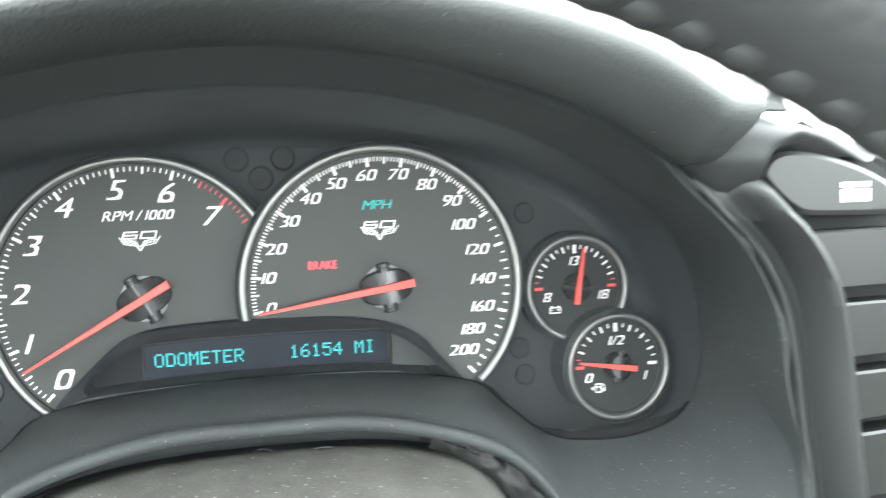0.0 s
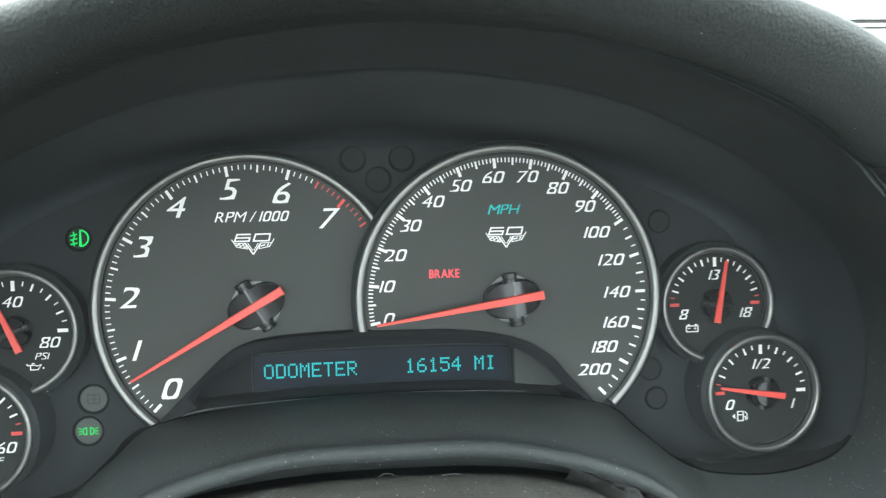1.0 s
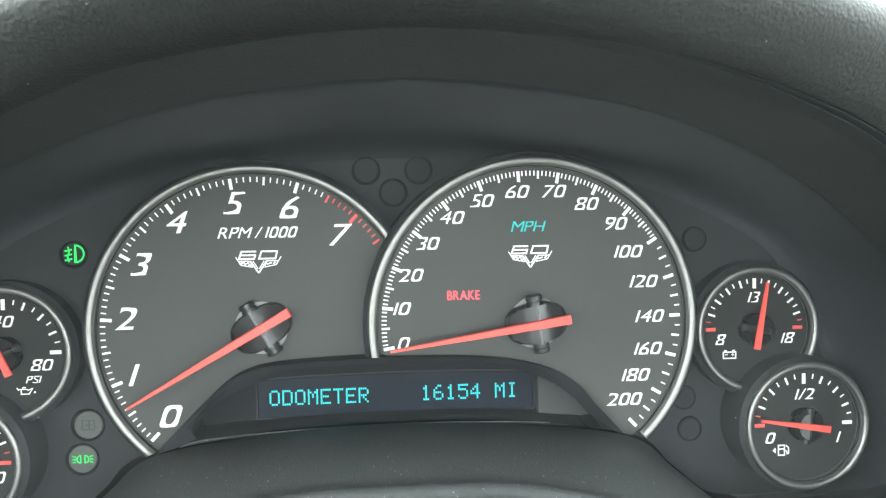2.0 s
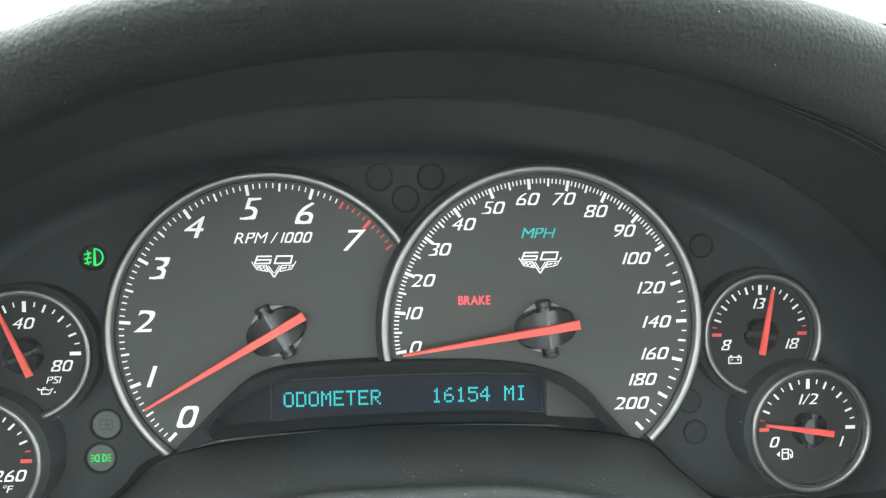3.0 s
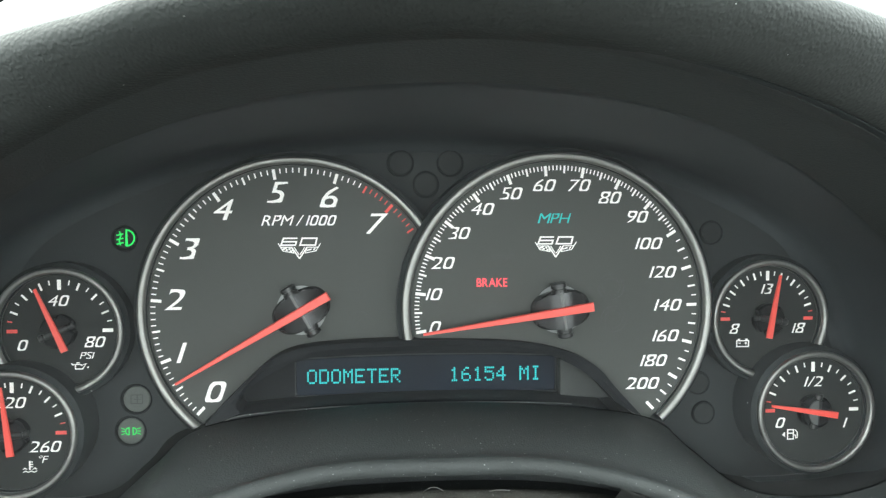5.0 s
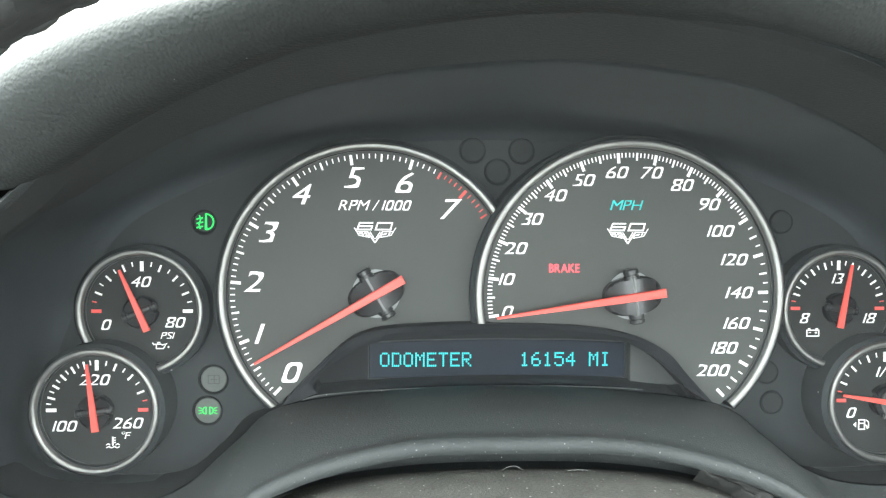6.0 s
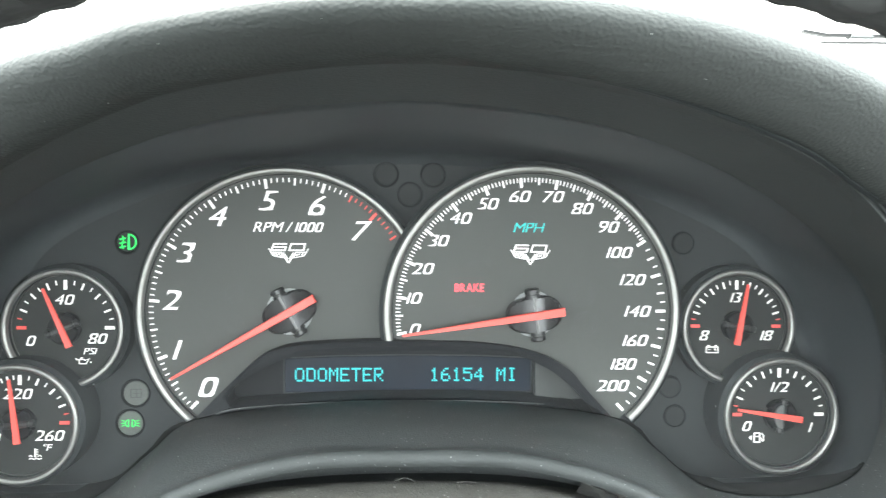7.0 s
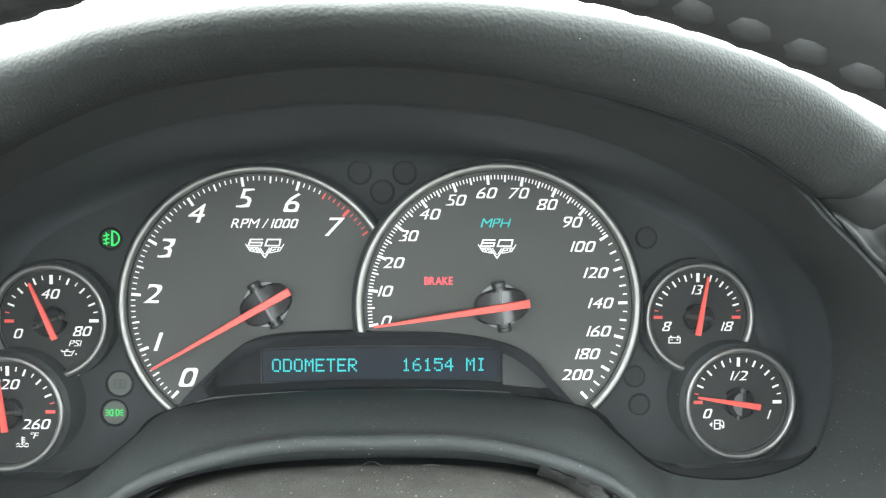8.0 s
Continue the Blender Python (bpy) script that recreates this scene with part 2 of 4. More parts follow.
def glyph(ch, bold):
    """The built-in font's outline of one character, upright, at size one: mesh, left edge, width."""
    bold = 0.0 if ch == "M" else bold
    if (ch, bold) not in GLYPH:
        cu = bpy.data.curves.new("letters", "FONT")
        cu.body, cu.size, cu.offset, cu.extrude, cu.resolution_u = ch, 1.0, bold, 0.01, 8
        ob = new("letters", cu)
        bpy.context.view_layer.update()
        me = bpy.data.meshes.new_from_object(ob.evaluated_get(bpy.context.evaluated_depsgraph_get()))
        bpy.data.objects.remove(ob)
        bpy.data.curves.remove(cu)
        xs = [v.co.x for v in me.vertices]
        GLYPH[ch, bold] = me, min(xs), max(xs) - min(xs)
    return GLYPH[ch, bold]


def letters(name, body, height, at, parent, slant=0.28, bold=-0.018, wide=1.3, material=WHITE, label="", gap=0.09, square=0.17):
    """A word, letter by letter, centred at a point of the dash and facing the driver; each letter is a piece."""
    base = Vector(root_of(parent)["base"])
    s = height / 0.70
    pens, x = [], 0.0
    for ch in body:
        if ch == " ":
            x += 0.22
            continue
        pens.append((ch, x))
        x += glyph(ch, bold)[2] + gap * (1.2 if ch == "1" else 1.0)
    total = (x - gap) * s * wide
    for ch, px in pens:
        src, left, width = glyph(ch, bold)
        key = (ch, bold, height, slant, wide, material.name, name)
        if key not in LETTER:
            me = src.copy()
            me.name = name
            for v in me.vertices:
                u, w, d = v.co.x - left, v.co.y - 0.35, v.co.z
                # round bowls are drawn out towards a squarer form
                p, q = abs(u / width * 2 - 1), min(1.0, abs(w / 0.35))
                k = min(1 + square * 4 * p * p * q * q, 1 / max(p, q, 1e-6)) if max(p, q) < 1 else 1.0
                u, w = width / 2 + (u - width / 2) * k, w * k
                v.co = (Vector(((u * wide + w * slant) * s, -0.16 - d * 8.0, w * s))) * 0.001
            me.materials.clear()
            me.materials.append(material)
            LETTER[key] = me
        p = Vector(at) + Vector((px * s * wide - total / 2, 0, 0))
        piece(name, LETTER[key], parent, Matrix.Translation((p - base) * 0.001), label)


def smooth_curve(points, per=6, closed=True):
    """Catmull-Rom through points."""
    p = [np.array(q, float) for q in points]
    n = len(p)
    out = []
    for i in range(n if closed else n - 1):
        if closed:
            a, b, c, d = p[i - 1], p[i], p[(i + 1) % n], p[(i + 2) % n]
        else:
            a, b, c, d = p[max(i - 1, 0)], p[i], p[i + 1], p[min(i + 2, n - 1)]
        for k in range(per):
            t = k / per
            out.append(0.5 * (2 * b + (c - a) * t + (2 * a - 5 * b + 4 * c - d) * t * t + (3 * b - a - 3 * c + d) * t ** 3))
    if not closed:
        out.append(p[-1])
    return out


def loft(loops, closed=True):
    bm = bmesh.new()
    rows = [[bm.verts.new(tuple(v)) for v in loop] for loop in loops]
    for a, b in zip(rows, rows[1:]):
        n = len(a)
        for i in range(n if closed else n - 1):
            j = (i + 1) % n
            bm.faces.new((a[i], a[j], b[j], b[i]))
    return bm


def mirrored(half):
    """A closed loop from its right half (offsets from the middle line), top to bottom."""
    right = [(MID + x, y, z) for x, y, z in half]
    left = [(MID - x, y, z) for x, y, z in half[-2:0:-1]]
    return right + left


MID = -50.0

# ---- the large forms of the dashboard ----
# right halves, top to bottom, with matching points: the panel's edge, the rim of the opening, the outer edge of the trim
PANEL_EDGE = [(0, 20, 69.5), (42, 20, 67.5), (85, 20, 62), (124, 20, 48), (153, 20, 31), (169, 20, 8), (180, 20, -17), (188, 20, -42),
              (189, 20, -59), (179, 20, -70.5), (150, 20, -74), (124, 20, -72), (109, 20, -60.5), (93, 20, -47.5), (40, 20, -41), (0, 20, -40)]
RIM = [(0, -118, 69), (50, -108, 65), (98, -82, 53), (134, -58, 38), (157, -43, 24), (171.5, -35, 8), (178.5, -31, -12), (179.5, -30, -35),
       (171.5, -30, -56), (151, -30, -64.2), (128, -30, -64.6), (110.5, -27, -60.8), (96, -19, -49.5), (82, -9, -40), (40, -4, -34.8), (0, -3, -33.4)]
OUTER = [(0, -150, 74.6), (50, -141, 70.2), (98, -120, 60), (128, -102, 48.5), (142, -96, 38), (162, -93, 19.5), (176.5, -92, -5), (181, -92, -36),
         (184, -96, -62), (174, -108, -95), (146, -110, -108), (114, -98, -90), (101, -86, -69.5), (82, -67, -50), (42, -57, -39.3), (0, -55, -37.8)]

panel = thing("instrument_cluster", (MID, 20, -66), "matt black plastic gauge carrier panel with round lamp holes", "instrument panel")
bm = bmesh.new()
edge = smooth_curve(mirrored(PANEL_EDGE), 5)
bm.faces.new([bm.verts.new(tuple(v)) for v in edge])
ext = bmesh.ops.extrude_face_region(bm, geom=bm.faces[:])
bmesh.ops.translate(bm, verts=[v for v in ext["geom"] if isinstance(v, bmesh.types.BMVert)], vec=(0, 4, 0))
part("carrier", bm, PANEL, panel)

rim = smooth_curve(mirrored(RIM), 5)
outer = smooth_curve(mirrored(OUTER), 5)


def left_drop(x):
    """The hood's edge hangs lower towards the door."""
    return float(np.interp(MID - x, (60, 86, 100, 121, 150), (0, 2.6, 4.6, 6.6, 6.6)))


def left_swell(v):
    """The opening is roomier low down beside the door."""
    o = MID - v[0]
    v[0] -= float(np.interp(o, (135, 165), (0, 8)))
    v[2] -= float(np.interp(o, (105, 130), (0, 5))) * float(np.interp(-v[2], (10, 50), (0, 1)))


for v in rim + outer:
    left_swell(v)
for v in outer:
    v[2] -= left_drop(v[0]) * min(1.0, max(0.0, v[2] / 20))
    # beside the door the upper edge runs up inside the padded hood
    v[2] += float(np.interp(v[0] - MID, (-140, -122, -60, 0, 60, 100), (0, 2.2, 2.2, 1.2, 0.5, 0))) if v[2] > 25 else 0.0
tunnel = thing("cluster_tunnel", (MID, 0, -74), "matt black tunnel round the gauges with a black strip as floor shade", "dash trim")


def fillet(f):
    """The wall runs into the panel in a soft hollow, but for the sharp corner above the column."""
    row = []
    for i, e in enumerate(edge):
        t = edge[(i + 1) % len(edge)] - edge[i - 1]
        n = np.array((-t[2], 0, t[0])) / np.hypot(t[0], t[2])
        n = n if np.dot(n, np.array((MID, 20, 0)) - e) > 0 else -n
        r = 7.5 * float(np.interp(e[2], (-70, -58), (0, 1))) if abs(e[0] - MID) > 130 or e[2] > 0 else 0.0
        a, c = e + n * r - np.array((0, 0.15, 0)), e + (rim[i] - e) * 0.3
        row.append(a * (1 - f) ** 2 + e * 2 * f * (1 - f) + c * f * f)
    return row


wall = part("tunnel_wall", loft([fillet(f) for f in (0, 0.2, 0.4, 0.6, 0.8, 1.0)] + [rim]), TUNNEL, tunnel, smooth=60)
thick = wall.modifiers.new("wall", "SOLIDIFY")
thick.thickness, thick.offset, thick.use_rim = 0.0007, 1.0, False
# the low run of the wall, where a black strip paints the floor's shade
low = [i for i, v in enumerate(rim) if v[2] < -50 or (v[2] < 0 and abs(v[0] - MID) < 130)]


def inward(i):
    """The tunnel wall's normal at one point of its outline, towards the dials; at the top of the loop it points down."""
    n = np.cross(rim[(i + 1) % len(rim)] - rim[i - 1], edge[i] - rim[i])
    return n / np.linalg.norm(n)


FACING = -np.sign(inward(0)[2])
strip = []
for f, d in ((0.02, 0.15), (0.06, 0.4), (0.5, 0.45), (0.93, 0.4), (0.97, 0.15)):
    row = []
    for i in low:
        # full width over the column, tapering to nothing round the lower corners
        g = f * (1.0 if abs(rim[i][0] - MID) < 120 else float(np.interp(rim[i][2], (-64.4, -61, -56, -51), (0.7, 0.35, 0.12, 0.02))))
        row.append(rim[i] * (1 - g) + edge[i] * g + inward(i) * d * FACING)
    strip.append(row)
part("seal", loft(strip, closed=False), RECESS_DARK, tunnel, "black strip put in as shade on the tunnel floor")

# clear plastic cover over the gauges, leaning towards the driver at its top, with a film of dust that also paints in
# glare haze
lens = thing("gauge_cover", (MID, -30, -62), "clear plastic gauge cover with a thin film of dust and painted glare haze", "gauge cover")
bm = bmesh.new()
top_rim = smooth_curve(RIM[:9], 6, closed=False)
low_rim = smooth_curve(RIM[:6:-1], 6, closed=False)
rows = []
for j in range(49):
    x = 179.2 * math.sin(math.pi / 2 * (j / 24 - 1))
    t, q = [np.array([np.interp(abs(x), [p[0] for p in line], [p[k] for p in line]) for k in (1, 2)])
            for line in ([p for i, p in enumerate(top_rim) if i == 0 or p[0] > max(o[0] for o in top_rim[:i])], low_rim)]
    column = []
    for i in range(17):
        s = i / 16
        v = np.array((MID + x, t[0] + (q[0] - t[0]) * (1 - (1 - s) ** 1.3) + 1.0, t[1] + (q[1] - t[1]) * s + 0.3 * (2 * s - 1)))
        left_swell(v)
        column.append(bm.verts.new(tuple(v)))
    rows.append(column)
for p, q in zip(rows, rows[1:]):
    for i in range(16):
        bm.faces.new((p[i], p[i + 1], q[i + 1], q[i]))
part("clear_sheet", bm, CLEAR, lens, smooth=80)

# trim: from the rim of the opening outwards, with a rolled edge round the column
loops = [rim]
for f, lift in ((0.05, 0.4), (0.25, 1.2), (0.5, 1.2), (0.72, -0.2), (0.84, -1.6), (0.91, -2.1), (0.96, -1.7), (1.0, -1.2)):
    row = []
    for a, b in zip(rim, outer):
        v = a + (b - a) * f
        if b[2] < -20 and abs(b[0] - MID) < 130:
            v = v + np.array((0, 0, lift))
        row.append(v)
    loops.append(row)
for dy, dz in [(-3.0 * math.sin(radians(t)), -1.2 - 3.0 * (1 - math.cos(radians(t)))) for t in (14, 28, 42, 56, 70, 84, 98, 115, 130)] + [(1.0, -6.9), (6, -7.6), (16, -8.2), (21, -12), (24, -30)]:
    row = []
    for b in outer:
        k = 1.0 if (b[2] < -20 and abs(b[0] - MID) < 130) else 0.0
        row.append(b + np.array((0, dy, dz)) * k + np.array((0, 6.0, 0)) * (1 - k) * (-dz / 9))
    loops.append(row)
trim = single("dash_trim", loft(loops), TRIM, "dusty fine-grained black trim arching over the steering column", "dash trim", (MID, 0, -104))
thick = trim.modifiers.new("wall", "SOLIDIFY")
thick.thickness, thick.offset, thick.use_rim = 0.0015, -1.0, False
# padded hood along the upper edge, ending at a slanted seam on each side, with a dark groove below it
HOOD = [(0, -151.5, 73.8), (50, -142.5, 69.4), (98, -121.5, 59.2), (128, -103.5, 47.8), (136, -100, 44.6), (141, -98, 44.2), (147, -97, 43.8)]
keep = smooth_curve([(MID - x, y, z) for x, y, z in HOOD[:0:-1]] + [(MID + x, y, z) for x, y, z in HOOD], 10, closed=False)
for v in keep:
    v[2] -= left_drop(v[0])
# the roll is thinner over the middle and swells towards its ends
section = [(0.4, 10), (0, 2), (0.6, -1.5), (3.5, -5), (8, -8.4), (12, -10.2), (15, -10.2), (17.6, -8.6), (19.5, -5.2), (20.6, 0), (21, 7), (20.5, 24), (18, 60), (10, 140), (4, 380)]
SWELL = ((-147, -115, -95, -70, 0, 60, 100, 125, 147), (1.24, 1.19, 1.03, 0.77, 0.61, 0.95, 1.20, 1.35, 1.40))
rows = []
for v in keep:
    f = max(-0.66, min(0.66, (v[0] - MID) / 135 * 0.72))
    n2 = np.array((f, 0, math.sqrt(1 - f * f))) * np.interp(v[0] - MID, *SWELL)
    rows.append([v + n2 * s + np.array((0, y, 0)) for s, y in section])


def drawn_in(row, f, dx):
    c = sum(row[2:10]) / 8
    return [c + (p - c) * np.array((f, 1 if k > 9 else f, f)) + np.array((dx, 0, 0)) for k, p in enumerate(row)]


rows = [drawn_in(rows[0], 0.90, -1.6), drawn_in(rows[0], 0.97, -0.9)] + rows + [drawn_in(rows[-1], 0.97, 0.9), drawn_in(rows[-1], 0.90, 1.6)]
hood = thing("padded_hood", (MID, -60, 60), "grained black padded hood over the gauges", "dash pad")
bm = loft([list(c) for c in zip(*rows)], closed=False)
for r in (0, -1):
    bm.faces.new([bm.verts.new(tuple(v)) for v in rows[r]])
part("pad", bm, PAD, hood, smooth=60)
seam = [v for v in keep if 15 < v[0] - MID < 133]
# the groove deepens towards its end
deep = [min(1.0, (v[0] - MID - 15) / 75) for v in seam]
bm = loft([[v + np.array((0, y + 3 * (1 - k), dz * k + 0.3 * (1 - k))) for v, k in zip(seam, deep)] for y, dz in ((10, -0.3), (1.0, -0.3), (-0.2, -0.3), (-0.5, -0.1), (-0.3, 0.25), (1.5, 0.7))], closed=False)
part("seam_groove", bm, PANEL, hood, "dark seam under the pad", smooth=60)

# ---- gauges ----
def tick_mesh(name, width, length, material):
    bm = bmesh.new()
    prism(bm, [(-width / 2, -length), (-width / 2, 0), (width / 2, 0), (width / 2, -length)], -0.22, -0.05)
    return to_mesh(name, bm, material)


TICKS = {(s, c): tick_mesh("tick", w, l, m) for c, m in (("w", WHITE), ("r", REDPRINT))
         for s, w, l in (("major", 1.15, 3.9), ("half", 0.72, 2.9), ("minor", 0.45, 1.8),
                         ("small_major", 1.35, 3.9), ("small_half", 0.75, 2.9), ("small_minor", 0.45, 1.8))}


def ticks(gauge, cx, y, cz, r, marks):
    """Marks: (degrees clockwise from the top, size, colour)."""
    base = Vector(gauge["base"])
    for a, size, colour in marks:
        p = Vector((cx + r * math.sin(radians(a)), y, cz + r * math.cos(radians(a))))
        piece("tick", TICKS[size, colour], gauge, Matrix.Translation((p - base) * 0.001) @ Matrix.Rotation(radians(a), 4, "Y"))


def rotated(points, cx, cz, a):
    """Points of (across, along) turned so that along points a degrees clockwise from the top."""
    s, c = math.sin(radians(a)), math.cos(radians(a))
    return [(cx + u * c + v * s, cz - u * s + v * c) for u, v in points]


def bar(bm, outline_low, outline_top, y_back, y_front):
    a = [bm.verts.new((x, y_back, z)) for x, z in outline_low]
    b = [bm.verts.new((x, y_front, z)) for x, z in outline_top]
    bm.faces.new(a[::-1])
    bm.faces.new(b)
    for i in range(len(a)):
        j = (i + 1) % len(a)
        bm.faces.new((a[i], a[j], b[j], b[i]))


def big_needle(gauge, cx, y, cz, a, tip, tail, front):
    """A tapered pointer over a roof-shaped hub with two posts and a grey disc below."""
    bm = bmesh.new()
    low = rotated([(-1.75, -tail), (1.75, -tail), (1.5, 8), (0.5, tip), (-0.5, tip), (-1.5, 8)], cx, cz, a)
    top = rotated([(-1.5, -tail + 0.3), (1.5, -tail + 0.3), (1.2, 8), (0.3, tip - 0.2), (-0.3, tip - 0.2), (-1.2, 8)], cx, cz, a)
    bar(bm, low, top, y - front + 1.1, y - front)
    pointer = part("needle", bm, NEEDLE, gauge, "lit red tapered pointer", smooth=0)
    bm = bmesh.new()
    outline = []
    for k in range(28):
        t = 2 * math.pi * k / 28
        c, s = math.cos(t), math.sin(t)
        outline.append((7.5 * math.copysign(abs(c) ** 0.75, c), 11.3 * math.copysign(abs(s) ** 0.85, s)))
    rows = []
    for scale, h in ((1.0, 0.6), (1.0, front - 6.2), (0.94, front - 5.4)):
        rows.append([(u * scale, v * scale, h) for u, v in outline])
    roof = [(u * 0.90, v * 0.90, front - 1.3 - 0.16 * abs(v) - 0.028 * v * v) for u, v in outline]
    rows.append(roof)
    vs = []
    for row in rows:
        flat = rotated([(u, v) for u, v, h in row], cx, cz, a)
        vs.append([bm.verts.new((x, y - h, z)) for (x, z), (u, v, h) in zip(flat, row)])
    for p, q in zip(vs, vs[1:]):
        for i in range(28):
            j = (i + 1) % 28
            bm.faces.new((p[i], p[j], q[j], q[i]))
    bm.faces.new(vs[0][::-1])
    # the roof's two slopes meet at a crease across the pointer
    top = vs[-1]
    one, two = [7, 6, 5, 4, 3, 2, 1, 0] + list(range(27, 20, -1)), list(range(7, 22))
    for i in range(14):
        corners = [one[i], one[i + 1], two[i + 1], two[i]]
        bm.faces.new([top[k] for n, k in enumerate(corners) if k not in corners[:n]])
    part("hub", bm, HUB, pointer, "gloss black faceted hub", smooth=14)
    bm = bmesh.new()
    prism(bm, circle(cx, cz, 9.4, 40), y - 0.55, y - 0.1)
    part("hub_disc", bm, DISC, gauge, smooth=0)
    for side in (-1, 1):
        bm = bmesh.new()
        rings = []
        for u, k in ((5.5, 1.0), (8.1, 1.0), (8.2, 0.88), (8.7, 0.88), (8.8, 1.0), (10.1, 1.0), (10.5, 0.85)):
            ring = []
            for q in range(18):
                g = 2 * math.pi * q / 18
                (x, z), = rotated([(side * u, 3.0 * k * math.cos(g))], cx, cz, a)
                ring.append(bm.verts.new((x, y - (front - 4.6) - 2.7 * k * math.sin(g), z)))
            rings.append(ring)
        for p, q in zip(rings, rings[1:]):
            for i in range(18):
                bm.faces.new((p[i], p[(i + 1) % 18], q[(i + 1) % 18], q[i]))
        bm.faces.new(rings[0])
        bm.faces.new(rings[-1][::-1])
        part("hub_post", bm, POST, pointer)
    # pale bar along the crease: the ridge's highlight as a colour
    bm = bmesh.new()
    (x0, z0), (x1, z1) = rotated([(-7.2, 0), (7.2, 0)], cx, cz, a)
    stroke(bm, [(x0, z0), (x1, z1)], 0.9, y - front + 1.35, 0.2)
    part("hub_seam", bm, CREASE, pointer)


def small_needle(gauge, cx, y, cz, a, tip, tail, hub_tone):
    bm = bmesh.new()
    low = rotated([(-1.35, -tail), (1.35, -tail), (1.2, 0), (0.5, tip), (-0.5, tip), (-1.2, 0)], cx, cz, a)
    top = rotated([(-1.2, -tail + 0.2), (1.2, -tail + 0.2), (1.0, 0), (0.4, tip - 0.2), (-0.4, tip - 0.2), (-1.0, 0)], cx, cz, a)
    bar(bm, low, top, y - 4.6, y - 5.5)
    pointer = part("needle", bm, NEEDLE, gauge, "lit red pointer", smooth=0)
    # a notched black cap with two small posts across the pointer
    notched = []
    for k in range(48):
        g = 360 * k / 48
        r = 6.5 if k % 12 in (0, 1, 2, 3, 4, 5, 6, 7, 8) else 5.2
        notched += rotated([(0, r)], cx, cz, a + 26 + g)
    bm = bmesh.new()
    prism(bm, notched, y - 4.0, y - 0.2, 0.7)
    part("hub", bm, SMALLHUB, pointer, hub_tone)
    for side in (-1, 1):
        bm = bmesh.new()
        rings = []
        for u, k in ((1.0, 1.0), (4.4, 1.0), (4.6, 0.8), (5.1, 0.8), (5.3, 1.0), (6.7, 1.0), (7.0, 0.8)):
            ring = []
            for q in range(12):
                g = 2 * math.pi * q / 12
                (x, z), = rotated([(side * u, 1.5 * k * math.cos(g))], cx, cz, a)
                ring.append(bm.verts.new((x, y - 3.6 - 1.1 * k * math.sin(g), z)))
            rings.append(ring)
        for p, q in zip(rings, rings[1:]):
            for i in range(12):
                bm.faces.new((p[i], p[(i + 1) % 12], q[(i + 1) % 12], q[i]))
        bm.faces.new(rings[0])
        bm.faces.new(rings[-1][::-1])
        part("hub_post", bm, POST, pointer)


BAND = [(-83.4, -41.4), (-77.3, -34.2), (-67.8, -24.8), (-59.6, -17.4), (-52.7, -13.6), (-43.1, -11.4), (-26.5, -10.3), (-8.4, -9.8), (10.7, -10),
        (27, -10.5), (42, -12.2), (53, -15), (60, -18), (66.5, -22.5), (72, -29), (84, -42)]


def under_arch(x):
    """Height of the display housing's arch at x."""
    return float(np.interp(x - MID, [p[0] for p in BAND], [p[1] - 0.6 for p in BAND], left=-99, right=-99))


def dial_body(gauge, cx, y, cz, r_face, r_out, front, a0, a1, clip=None, face=FACE):
    """A round dial with its face, its dark wall and a silver ring from a0 to a1 degrees."""
    outline = []
    for i in range(144):
        t = 2 * math.pi * i / 144
        r = r_face
        while clip and r > 2 and clip(cx + r * math.sin(t)) > cz + r * math.cos(t):
            r -= 0.5
        outline.append((cx + r * math.sin(t), cz + r * math.cos(t)))
    bm = bmesh.new()
    prism(bm, outline, y, 19.5)
    part("dial_face", bm, face, gauge, "charcoal printed dial face", smooth=0)
    w = r_out - r_face
    prof = [(r_out, front + 1.5), (r_out - 0.07 * w, front + 0.5), (r_out - 0.2 * w, front + 0.08), (r_out - 0.36 * w, front), (r_out - 0.54 * w, front + 0.06), (r_out - 0.7 * w, front + 0.24),
            (r_out - 0.84 * w, front + 0.8), (r_face + 0.1, y - 0.5), (r_face - 0.2, y + 0.3), (r_out - 0.2, y + 0.3)]
    part("bezel_ring", sweep_ring(cx, cz, prof, a0, a1), CHROME, gauge, "satin silver bezel ring", smooth=50)
    bm = sweep_ring(cx, cz, [(r_out - 0.05, front + 1.7), (r_out + 1.6, front + 3.5), (r_out + 1.6, 19.6), (r_face + 0.1, 19.6), (r_face + 0.1, front + 2.2)], a0, a1)
    part("ring_wall", bm, PANEL, gauge)


